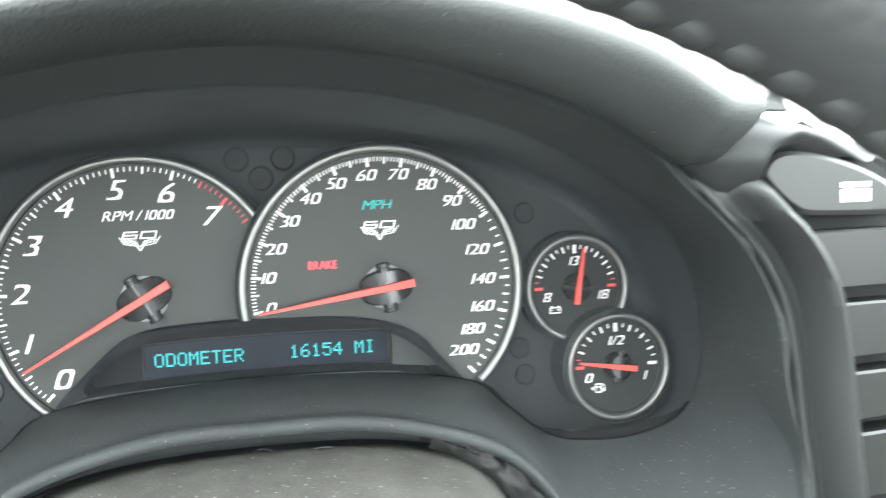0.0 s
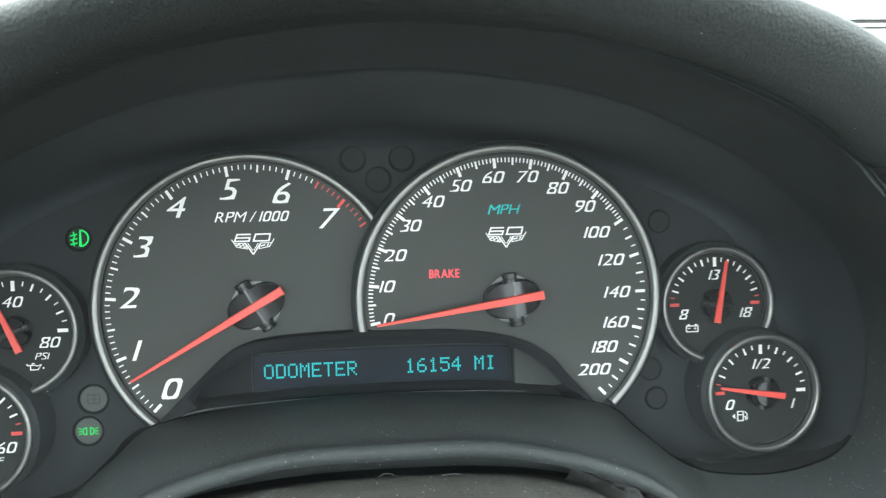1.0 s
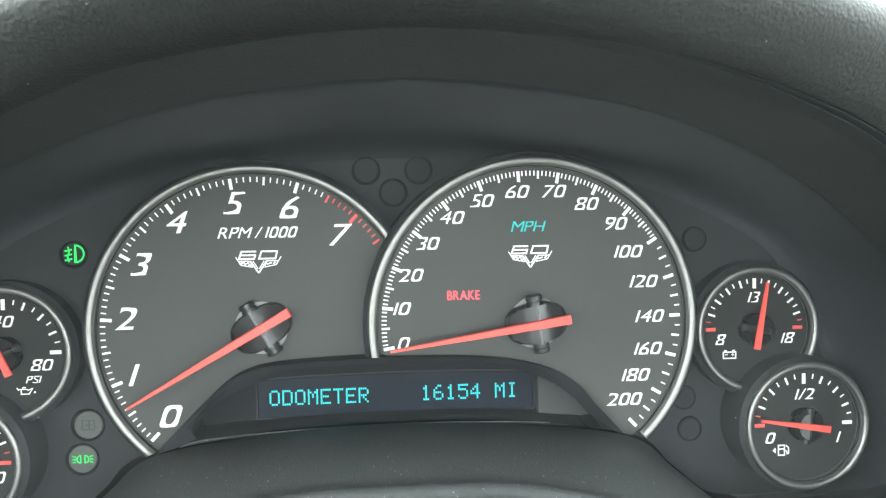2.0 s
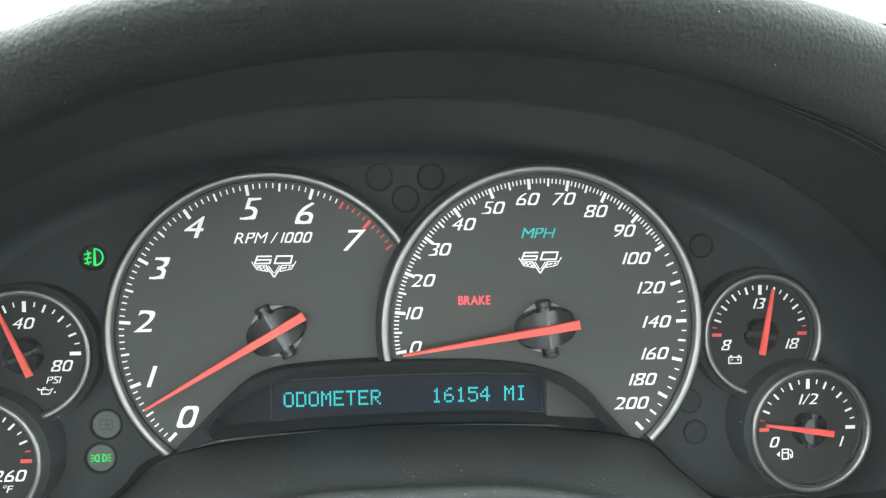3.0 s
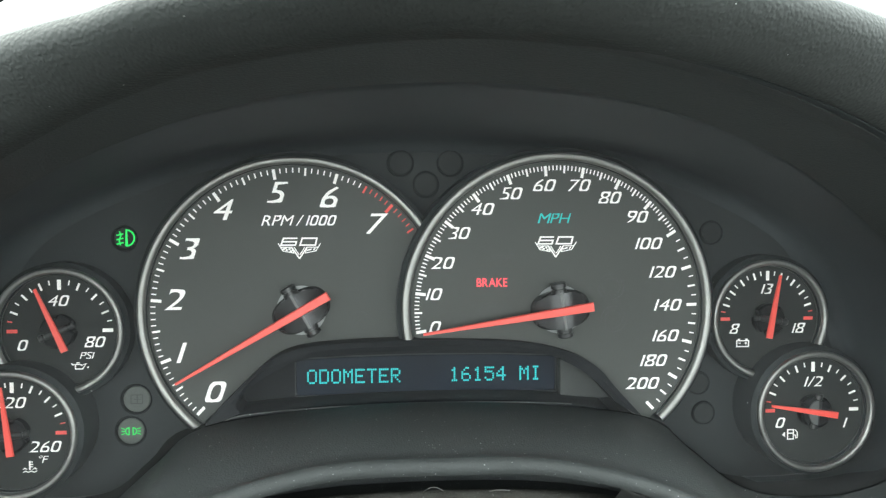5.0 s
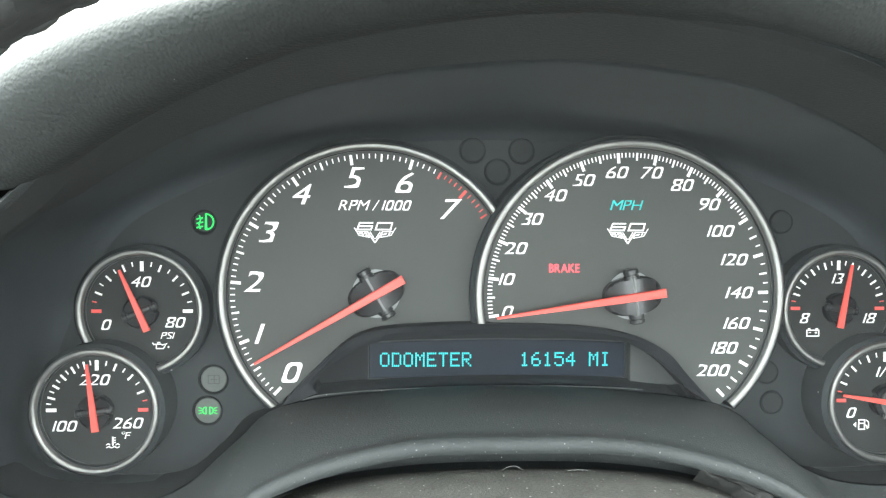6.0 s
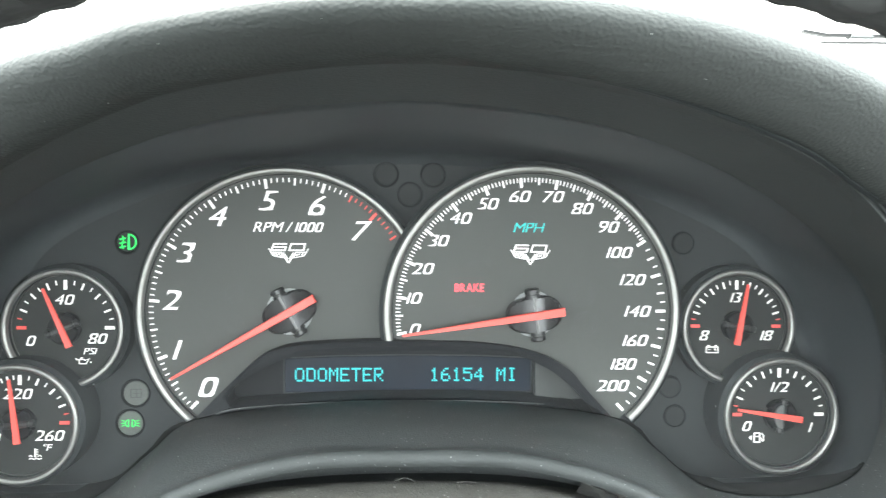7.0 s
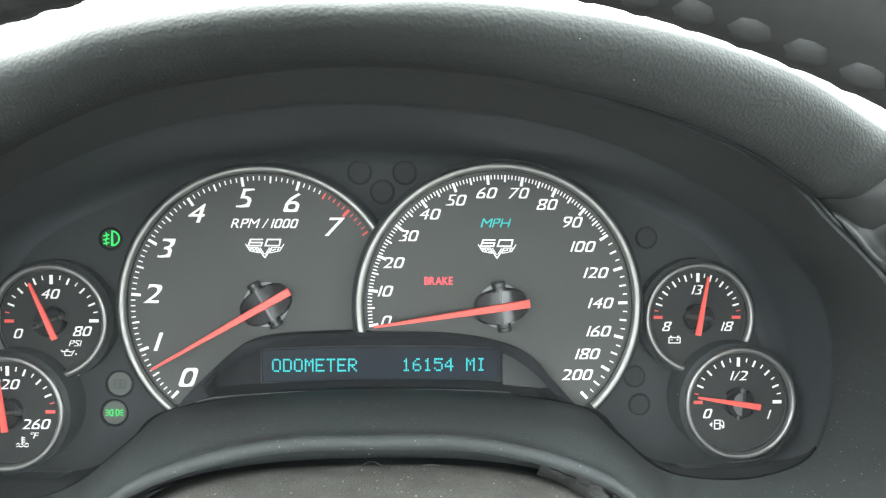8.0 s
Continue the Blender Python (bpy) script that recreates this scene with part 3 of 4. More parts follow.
def emblem(gauge, cx, y, cz):
    """A plain winged mark in white."""
    yy = y - 0.1
    bm = bmesh.new()
    six = [(-0.7, 4.3), (-5.9, 4.3), (-6.9, 1.7), (-1.5, 1.7), (-1.1, 3.0), (-6.3, 3.0)]
    stroke(bm, [(cx + u, cz + v) for u, v in six], 0.58, yy)
    oh = [(1.1, 4.3), (6.6, 4.3), (6.0, 1.7), (0.2, 1.7)]
    stroke(bm, [(cx + u, cz + v) for u, v in oh], 0.58, yy, closed=True)
    part("mark_numeral", bm, WHITE, gauge)
    bm = bmesh.new()
    for s in (-1, 1):
        stroke(bm, [(cx + s * 8.0, cz + 2.4), (cx + s * 6.2, cz - 0.5), (cx + s * 2.2, cz - 1.3), (cx + s * 2.9, cz + 0.9), (cx + s * 7.0, cz + 0.9)], 0.34, yy)
        stroke(bm, [(cx + s * 2.9, cz + 0.9), (cx, cz - 3.4)], 0.52, yy)
        stroke(bm, [(cx + s * 2.0, cz + 0.9), (cx + s * 0.2, cz - 1.9)], 0.34, yy)
    for u, v in ((-5.9, 0.2), (-4.7, -0.2), (-3.7, 0.25), (-3.2, -0.6), (-5.2, 0.5)):
        prism(bm, [(cx + u - 0.45, cz + v - 0.3), (cx + u - 0.35, cz + v + 0.35), (cx + u + 0.5, cz + v + 0.3), (cx + u + 0.35, cz + v - 0.35)], yy - 0.12, yy)
    stroke(bm, [(cx + 2.9, cz - 0.3), (cx + 4.6, cz + 0.2)], 0.5, yy)
    stroke(bm, [(cx + 5.2, cz - 0.2), (cx + 5.9, cz + 0.5)], 0.5, yy)
    part("mark_wings", bm, WHITE, gauge)


# tachometer
TX, TY, TZ = -99.3, 4.8, 0.6
tach = thing("tachometer", (TX, 19, TZ - 55), "charcoal rev counter with white numerals and silver ring, pointer under one", "gauge", "cluster gauges")
dial_body(tach, TX, TY, TZ, 55.3, 58.6, 0.6, -139.5, 56.0, under_arch)
marks = []
for i in range(76):
    a = -136.0 + 25.45 * i / 10
    size = "major" if i % 10 == 0 else "half" if i % 5 == 0 else "minor"
    if 1 <= i <= 2:
        size = "minor"
    marks.append((a, size, "r" if i >= 65 else "w"))
ticks(tach, TX, TY, TZ, 54.3, marks)
for s, x, z in (("0", -130.0, -29.8), ("1", -142.2, -14.6), ("2", -144.1, 5.5), ("3", -138.7, 24.6), ("4", -126.0, 39.2), ("5", -106.0, 45.7),
                ("6", -86.2, 43.9), ("7", -68.9, 33.9)):
    letters("numeral", s, 7.8, (x, TY, z), tach, slant=0.34, wide=1.28, bold=0.001, square=0.19)
letters("legend", "RPM / 1000", 3.9, (-98.0, TY, 35.1), tach, slant=0.34, wide=1.12, bold=0.0)
emblem(tach, -98.1, TY, 24.0)
big_needle(tach, -97.6, TY, 0.9, -119.8, 53.0, 12.2, 7.2)

# speedometer
SX, SZ = 0.3, 0.7
speedo = thing("speedometer", (0, 19, -58), "charcoal speedometer with white numerals and silver ring, pointer at zero", "gauge", "cluster gauges")
dial_body(speedo, SX, 0, SZ, 56.6, 60.2, -4.0, -102.4, 136.6, under_arch)
marks = []
for i in range(101):
    size = "major" if i % 10 == 0 else "half" if i % 5 == 0 else "minor"
    marks.append((-98.7 + 1.557 * i, size, "w"))
for i in range(105, 201, 5):
    size = "major" if i % 20 == 0 else "half" if i % 10 == 0 else "minor"
    marks.append((57.1 + 0.789 * (i - 100), size, "w"))
ticks(speedo, SX, 0, SZ, 55.1, marks)
for s, x, z in (("0", -46.9, -5.6), ("10", -47.2, 7.0), ("20", -43.8, 18.9), ("30", -37.5, 30.2), ("40", -28.8, 39.3), ("50", -17.7, 45.2),
                ("60", -4.9, 48.3), ("70", 8.6, 48.3), ("80", 20.7, 43.6), ("90", 31.4, 36.2), ("100", 36.2, 25.9), ("120", 41.9, 14.8),
                ("140", 44.1, 1.9), ("160", 43.4, -10.1), ("180", 38.7, -19.8), ("200", 34.3, -28.7)):
    letters("numeral", s, 4.5, (x, 0, z), speedo, slant=0.33, wide=1.32, bold=-0.004, square=0.19)
letters("unit_legend", "MPH", 3.8, (-1.1, 0, 35.7), speedo, wide=1.22, bold=-0.008, material=CYAN, label="cyan lit legend")
letters("warning_legend", "BRAKE", 3.3, (-25.1, 0, 11.3), speedo, slant=0, wide=0.82, bold=0.004, square=0.0, material=REDLIT, label="red lit warning word")
letters("unlit_legend", "km/h", 3.0, (-20.5, 0, 21.5), speedo, wide=1.1, material=GHOST)
emblem(speedo, -0.5, 0, 24.2)
for x, z in ((22.5, -3.5), (21.5, 9.0), (-25.0, -1.5)):
    bm = bmesh.new()
    stroke(bm, circle(x, z, 5.0, 24), 0.35, -0.1, closed=True)
    stroke(bm, circle(x, z, 3.4, 24), 0.3, -0.1, closed=True)
    part("unlit_symbol", bm, GHOST, speedo)
big_needle(speedo, 0.9, 0, 0.8, -98.5, 53.5, 11.6, 9.6)
for x, z in ((-75.5, 9.0), (-75.5, -3.5), (-120.0, 8.0), (-120.0, -4.0)):
    bm = bmesh.new()
    stroke(bm, circle(x, z, 3.6, 20), 0.35, TY - 0.1, closed=True)
    stroke(bm, [(x - 2, z - 2), (x + 2, z + 2)], 0.35, TY - 0.1)
    part("unlit_symbol", bm, GHOST, tach)


def half_scale(n, total, red_low=False, red_high=False):
    """Tick marks of a half-round gauge: n gaps left of the top, total-n right of it."""
    out = []
    for i in range(total + 1):
        a = -90 + 90 * i / n if i <= n else 90 * (i - n) / (total - n)
        big = i in (0, n, total)
        colour = "r" if (red_low and i <= 1) or (red_high and i >= total - 1) else "w"
        out.append((a, "small_major" if big else "small_half" if i % 2 == 0 else "small_minor", colour))
    return out


def small_gauge(name, label, cx, y, cz, r_out, front, a0, a1, scale, needle, numerals, tone):
    g = thing(name, (cx, 19, cz - r_out), label, "gauge", "cluster gauges")
    dial_body(g, cx, y, cz, r_out - 3.0, r_out, front, a0, a1, face=FACEDARK)
    ticks(g, cx, y, cz, r_out - 5.0, scale)
    for s, x, z, h in numerals:
        letters("numeral", s, h, (x, y, z), g, slant=0.32, wide=1.28, bold=-0.006, square=0.18)
    small_needle(g, cx, y, cz, *needle, tone)
    return g


BLACKHUB = "black slotted hub"
oil = small_gauge("oil_pressure_gauge", "small charcoal oil pressure gauge with red pointer near thirty", -189.4, 12.9, -6.9, 24.6, 8.6, -128, 165,
                  half_scale(8, 16, red_low=True), (-23.5, 18.0, 8.0),
                  (("40", -189.7, 4.7, 4.1), ("0", -203.2, -12.2, 4.1), ("80", -176.5, -11.3, 4.1), ("PSI", -179.6, -16.5, 2.5)), BLACKHUB)
bm = bmesh.new()
x, z, y = -182.7, -20.6, 12.8
stroke(bm, [(x - 2.3, z + 0.6), (x - 1.4, z + 0.6), (x - 1.4, z - 1.1), (x + 1.3, z - 1.1), (x + 2.6, z + 0.9), (x + 1.0, z + 0.3), (x + 0.3, z + 0.7), (x - 1.4, z + 0.6)], 0.38, y)
stroke(bm, [(x - 0.8, z + 0.7), (x - 0.8, z + 1.3), (x + 0.2, z + 1.3)], 0.35, y)
stroke(bm, [(x - 2.9, z + 1.2), (x - 2.2, z + 0.3)], 0.38, y)
prism(bm, circle(x + 3.3, z - 0.5, 0.35, 8), y - 0.12, y)
part("oil_can_symbol", bm, WHITE, oil)

temp = small_gauge("temperature_gauge", "small charcoal coolant temperature gauge with red pointer near mid-scale", -203.9, 3.9, -43.8, 24.2, -0.4, 0, 360,
                   half_scale(12, 20, red_high=True), (-6.5, 18.5, 7.4),
                   (("100", -216.0, -49.9, 4.1), ("220", -204.6, -32.1, 4.1), ("260", -192.3, -48.9, 4.1), ("°F", -193.4, -53.7, 2.6)), BLACKHUB)
bm = bmesh.new()
x, z, y = -198.2, -56.8, 3.8
stroke(bm, [(x, z - 0.8), (x, z + 2.6)], 0.6, y)
for k in range(3):
    stroke(bm, [(x, z + 2.2 - k * 0.9), (x + 1.1, z + 2.2 - k * 0.9)], 0.35, y)
stroke(bm, [(x - 2.5, z - 0.6), (x - 1.8, z - 0.1), (x - 1.0, z - 0.6)], 0.35, y)
stroke(bm, [(x + 1.0, z - 0.6), (x + 1.8, z - 0.1), (x + 2.5, z - 0.6)], 0.35, y)
stroke(bm, [(x - 2.5, z - 1.7), (x - 1.6, z - 1.2), (x - 0.5, z - 1.7), (x + 0.5, z - 1.2), (x + 1.6, z - 1.7), (x + 2.5, z - 1.2)], 0.35, y)
part("thermometer_symbol", bm, WHITE, temp)

volt = small_gauge("voltmeter", "small charcoal voltmeter with red pointer just past thirteen", 90.6, 12.9, -5.9, 24.6, 8.6, -168, 122,
                   half_scale(10, 20, red_low=True, red_high=True), (9.5, 18.5, 7.6),
                   (("13", 90.5, 6.4, 4.1), ("8", 77.0, -9.9, 4.1), ("18", 104.3, -9.9, 4.1)), BLACKHUB)
bm = bmesh.new()
x, z, y = 80.5, -15.9, 12.8
stroke(bm, [(x - 2.5, z - 1.4), (x - 2.5, z + 1.0), (x + 2.5, z + 1.0), (x + 2.5, z - 1.4)], 0.45, y, closed=True)
for s in (-1, 1):
    stroke(bm, [(x + s * 1.6 - 0.5, z + 1.5), (x + s * 1.6 + 0.5, z + 1.5)], 0.6, y)
    stroke(bm, [(x + s * 1.3 - 0.5, z), (x + s * 1.3 + 0.5, z)], 0.3, y)
stroke(bm, [(x + 1.3, z - 0.5), (x + 1.3, z + 0.5)], 0.3, y)
part("battery_symbol", bm, WHITE, volt)

fuel = small_gauge("fuel_gauge", "small charcoal fuel gauge with red pointer at empty", 105.8, 3.9, -41.9, 24.5, -0.4, 0, 360,
                   half_scale(8, 16, red_low=True), (-81.0, 19.5, 8.2),
                   (("1/2", 106.4, -30.3, 4.1), ("0", 92.6, -46.8, 4.1), ("1", 120.0, -47.4, 4.1)), "black hub with a pale grey facet")
bm = bmesh.new()
x, z, y = 97.3, -51.7, 3.8
stroke(bm, [(x - 1.6, z - 1.9), (x - 1.6, z + 1.9), (x + 0.8, z + 1.9), (x + 0.8, z - 1.9)], 0.45, y, closed=True)
stroke(bm, [(x - 1.4, z + 0.5), (x + 0.6, z + 0.5)], 0.4, y)
stroke(bm, [(x + 0.9, z - 0.2), (x + 1.7, z - 0.4), (x + 1.9, z - 1.5), (x + 2.5, z - 1.2), (x + 2.4, z + 0.9), (x + 1.4, z + 1.9)], 0.38, y)
prism(bm, [(x - 3.9, z), (x - 2.7, z + 1.1), (x - 2.7, z - 1.1)], y - 0.12, y)
part("pump_symbol", bm, WHITE, fuel)
bm = bmesh.new()
prism(bm, [(106 + 3.9 * math.sin(t), -42 + 5.0 * math.cos(t)) for t in [radians(185 + i * 17.5) for i in range(11)]], -0.9, 0.5)
part("hub_facet", bm, FACET, fuel)

# ---- information display in its arched housing ----
display = thing("information_display", (MID, 19, -38), "blue-black dot display showing the odometer in an arched black housing", "display")
RECESS = [(-69.3, -35.8), (-70.8, -34), (-70.2, -31), (-66.1, -26.5), (-56, -20.2), (-48, -16.9), (-40.3, -15.3), (-23.7, -14.2), (-5.6, -13.7), (10.8, -13.6),
          (28, -14.2), (45.1, -16), (52, -18.7), (58.5, -22.2), (66.5, -28.6), (72, -34.6)]
rec = smooth_curve([(MID + x, 0, z) for x, z in RECESS], 5, closed=False)
ban = smooth_curve([(MID + x, 0, z) for x, z in BAND], 5, closed=False)
bm = bmesh.new()
lines = []
for src, y in ((ban, 6.0), (ban, -4.6), (None, -5.4), (rec, -4.6), (rec, 12.5)):
    if src is None:
        pts = [a * 0.55 + b * 0.45 for a, b in zip(ban, rec)]
    else:
        pts = src
    lines.append([bm.verts.new((p[0], y, p[2])) for p in pts])
for a, b in zip(lines, lines[1:]):
    for i in range(len(a) - 1):
        bm.faces.new((a[i], a[i + 1], b[i + 1], b[i]))
part("housing_arch", bm, HOUSING, display, smooth=40)
bm = bmesh.new()
prism(bm, [(MID - 80, -44), (MID - 66, -26), (MID - 48, -12), (MID + 48, -12), (MID + 66, -24), (MID + 80, -44)], 12.5, 14)
part("housing_back", bm, HOUSING, display)
lip = smooth_curve([(MID + x, 0, z) for x, z in ((-84, -44.5), (-77, -39.5), (-70.5, -36.6), (-56.3, -35.1), (-42.2, -34.2), (-25.9, -33.6), (-5.3, -33.1), (26, -33.3), (55, -34.8), (70, -38))], 4, closed=False)
bm = loft([[p + np.array((0, y, dz)) for p in lip] for y, dz in ((12.4, 0.6), (-3.6, 0.0), (-4.6, -0.6), (-4.8, -1.5), (-4.0, -9))], closed=False)
part("housing_lip", bm, HOUSING, display, smooth=40)
# a paler strip draws the light caught by the lip's front edge
bm = bmesh.new()
stroke(bm, [(p[0], p[2] - 0.35) for p in lip[4:-4]], 0.5, -5.0, 0.25)
part("lip_edge", bm, TRIM, display, "paler strip drawn as the lit front edge of the housing")
bm = bmesh.new()
prism(bm, [(2.9, -18.6), (5, -19.2), (8, -20.9), (11, -23.0), (15, -26.2), (19, -29.6), (22, -32.6), (23.6, -34.6), (23.4, -35.6), (20, -36), (3.2, -34.6)], 7.0, 12.6, 0.4)
part("side_fill", bm, FILL, display, "charcoal fill plate")
bm = bmesh.new()
prism(bm, [(-100.5, -33), (-100.5, -19.5), (-80, -18.6), (-50, -18.2), (-20, -18.5), (2.2, -19.5), (2.2, -32.6), (1.4, -33.4), (-99.6, -33.6)], 11.5, 12.4, 0.3)
screen = part("screen", bm, SCREEN, display, "dark blue-black screen")
bm = bmesh.new()
stroke(bm, [(-100.8, -33.8), (-100.8, -19.2), (-80, -18.3), (-50, -17.9), (-20, -18.2), (2.5, -19.2), (2.5, -33.7)], 0.5, 11.4, 0.3, closed=True)
part("screen_frame", bm, PANEL, display)
GLYPHS = {"O": "0e1111111111 0e", "D": "1e1111111111 1e", "M": "111b1515111111", "E": "1f10101e10101f", "T": "1f040404040404",
          "R": "1e11111e141211", "1": "040c040404040e", "6": "0608101e11110e", "5": "1f101e0101110e", "4": "02060a121f0202", "I": "0e04040404040e"}
PITCH, DOT = 4.66, 0.77
for i, ch in enumerate("ODOMETER    16154 MI"):
    if ch == " ":
        continue
    code = GLYPHS[ch].replace(" ", "")
    bm = bmesh.new()
    for r in range(7):
        bits = int(code[2 * r:2 * r + 2], 16)
        for c in range(5):
            if bits & (16 >> c):
                x, z = -96.2 + i * PITCH + c * DOT, -23.4 - r * 0.82
                prism(bm, [(x, z), (x + 0.60, z), (x + 0.60, z - 0.64), (x, z - 0.64)], 11.2, 11.45)
    part("display_character", bm, DOTS, screen, smooth=0)


# ---- indicator lamps in the panel ----
def lamp(cx, cz, r, symbol, label, disc, deep=19.0, lit=None):
    ob = thing("indicator_lamp", (cx, 20, cz - r), label, "indicator lamp", "panel lamps")
    part("collar", sweep_ring(cx, cz, [(r + 0.6, 19.9), (r + 0.4, 19.4), (r + 0.1, 19.4), (r, 19.9)], 0, 360, 40), HOUSING, ob)
    bm = bmesh.new()
    prism(bm, circle(cx, cz, r + 0.2, 40), 19.5, 20.5)
    plain = disc is LAMPDISC and not lit
    part("seat", bm, HOUSING if plain else RECESS_DARK, ob)
    # the disc is shifted towards the dials so the black seat shows as the hole's dark side
    off = 0.2 if plain else 0.5
    cx, cz = cx + (off if cx < MID else -off), cz + off * 0.6
    bm = bmesh.new()
    prism(bm, circle(cx, cz, r - (0.2 if plain else 0.45), 40), deep, 20, 0.25)
    part("disc", bm, disc, ob)
    if symbol:
        bm = bmesh.new()
        symbol(bm, cx, deep - 0.02, cz)
        part("symbol", bm, lit or GHOST, ob, "glowing green symbol" if lit else "")
    return ob


def fog_symbol(bm, x, y, z):
    stroke(bm, arc_points(x + 0.6, z, 3.0, 0, 180, 10, 3.1) + [(x + 0.6, z - 3.1)], 0.55, y, closed=True)
    for k in (-1, 0, 1):
        stroke(bm, [(x - 0.6, z + k * 1.7 - 0.1), (x - 3.2, z + k * 1.7 - 0.7)], 0.5, y)
    stroke(bm, [(x - 2.0, z + 2.6), (x - 1.5, z + 0.9), (x - 2.2, z - 0.8), (x - 1.7, z - 2.9)], 0.45, y)


def parking_symbol(bm, x, y, z):
    for s in (-1, 1):
        stroke(bm, [(x + s * 0.75, z - 1.35), (x + s * 0.75, z + 1.35)] + arc_points(x + s * 0.95, z, s * 1.15, 0, 180, 8, 1.35), 0.36, y, closed=True)
        for k in (-1, 0, 1):
            stroke(bm, [(x + s * 2.45, z + k * 0.85), (x + s * 3.7, z + k * 1.3)], 0.32, y)


def box_symbol(bm, x, y, z):
    stroke(bm, [(x - 2.2, z - 1.7), (x - 2.2, z + 1.7), (x + 2.2, z + 1.7), (x + 2.2, z - 1.7)], 0.35, y, closed=True)
    stroke(bm, [(x - 1.2, z), (x + 1.4, z)], 0.35, y)
    stroke(bm, [(x + 0.2, z + 1.6), (x + 0.2, z - 1.6)], 0.35, y)


for x, z in ((-59.3, 57.5), (-49.0, 49.0), (-39.2, 57.5)):
    lamp(x, z, 4.9, None, "unlit smoked round indicator lamp above the dials", LAMPDISC)
for x, z in ((69.4, 29.2), (64.8, -33.6), (67.2, -46.3)):
    lamp(x, z, 4.5, None, "unlit smoked round indicator lamp beside the speedometer", LAMPDISC)
lamp(-167.0, 27.9, 4.6, fog_symbol, "green lit front fog lamp indicator", LAMPDISC, lit=GREENLIT)
lamp(-163.8, -35.6, 5.6, box_symbol, "unlit grey round indicator lamp with a faint symbol", GREYDISC)
lamp(-166.2, -48.3, 5.6, parking_symbol, "green lit parking lamp indicator in a grey disc", GREYDISC, lit=GREENLIT)

# ---- steering column cover under the arch, and the leather boot beside it ----
COLUMN_LINE = [(-92, -80), (-84, -65.5), (-68, -57), (-40, -53), (0, -51.8), (40, -53), (66, -57.5), (80, -66), (88, -80)]
line = smooth_curve([(MID + x, 0, z) for x, z in COLUMN_LINE], 6, closed=False)
def column_rows(steps):
    return [[np.array((p[0], y, p[2] + drop)) for p in line] for y, drop in steps]


column = thing("column_cover", (MID, -60, -86), "dusty grey-brown plastic steering column cover", "column cover")
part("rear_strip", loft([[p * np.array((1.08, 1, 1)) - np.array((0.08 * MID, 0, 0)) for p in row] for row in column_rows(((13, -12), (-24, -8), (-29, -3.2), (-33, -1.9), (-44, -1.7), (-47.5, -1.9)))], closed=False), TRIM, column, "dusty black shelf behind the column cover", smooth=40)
part("front_cover", loft(column_rows(((-46.5, -3), (-46.8, -0.6), (-48, 0), (-64, -0.5), (-80, -1.6), (-120, -7), (-170, -20), (-180, -28))), closed=False), COLUMN, column, smooth=40)
random.seed(11)
bm = bmesh.new()
for k in range(2):
    x0, y0 = MID + random.uniform(-25, 20), random.uniform(-58, -44)
    pts = [(x0 + i * 1.1, y0, -51.4 + (1.4 if k == 0 else 0.3) * math.sin(math.pi * i / 6)) for i in range(7)]
    for p, q in zip(pts, pts[1:]):
        d = Vector(q) - Vector(p)
        bmesh.ops.create_cube(bm, size=1, matrix=Matrix.Translation((Vector(p) + Vector(q)) / 2) @ d.to_track_quat("X", "Z").to_matrix().to_4x4()
                              @ Matrix.Diagonal((d.length, 0.10, 0.10, 1)))
single("lint", bm, DUSTGREY, "pale curled lint fibres lying on the column cover", "lint", (MID, -36, -56), kind="stuff")

boot = thing("leather_boot", (30, -40, -78), "wrinkled black leather boot beside the steering column", "boot")
rows = []
for i in range(15):
    f = i / 14
    row = []
    for j in range(41):
        g = j / 40
        # from the column cover up to the underside of the rolled edge
        a, b = 58 + 32 * g, 60 + 42 * g
        low_end = np.array((MID + a, -48 - 18 * g, np.interp(a, (40, 66, 80, 88, 91), (-53, -57.5, -66, -80, -92)) - 1.6))
        top_end = np.array((MID + b, np.interp(b, (42, 82, 101, 114), (-57, -67, -86, -98)) + 7, np.interp(b, (42, 82, 101, 114), (-39.3, -50, -69.5, -90)) - 5.5))
        fold = 0.7 * math.sin(f * 9 + 15 * g + 1.5 * math.sin(g * 11)) + 0.45 * math.sin(g * 41 - f * 8) + 0.3 * math.sin(f * 21 + g * 13)
        row.append(low_end * (1 - f) + top_end * f + np.array((0, -1.0, 0.7)) * (2.2 * math.sin(math.pi * f) + fold * min(1.0, 3 * f, 5 * g)))
    rows.append(row)
part("folded_leather", loft(rows, closed=False), BOOT, boot, smooth=60)

# ---- steering wheel: its upper rim arches over the view ----
wheel = thing("steering_wheel", (MID, -200, -290), "black leather-wrapped steering wheel rim", "steering wheel")
WC, WR, WT = Vector((-63.4, -249.8, -88.3)), 176.1, 14.0
tilt = Matrix.Rotation(radians(-11.1), 3, "Z") @ Matrix.Rotation(radians(-8.0), 3, "X")
bm = bmesh.new()
n, k = 144, 20
grid = []
for i in range(n):
    a = 2 * math.pi * i / n
    row = []
    for j in range(k):
        b = 2 * math.pi * j / k
        r = WR + WT * math.cos(b)
        row.append(bm.verts.new(WC + tilt @ Vector((r * math.sin(a), WT * 1.05 * math.sin(b), r * math.cos(a)))))
    grid.append(row)
for i in range(n):
    for j in range(k):
        bm.faces.new((grid[i][j], grid[i][(j + 1) % k], grid[(i + 1) % n][(j + 1) % k], grid[(i + 1) % n][j]))
part("rim", bm, WHEEL, wheel, smooth=80)
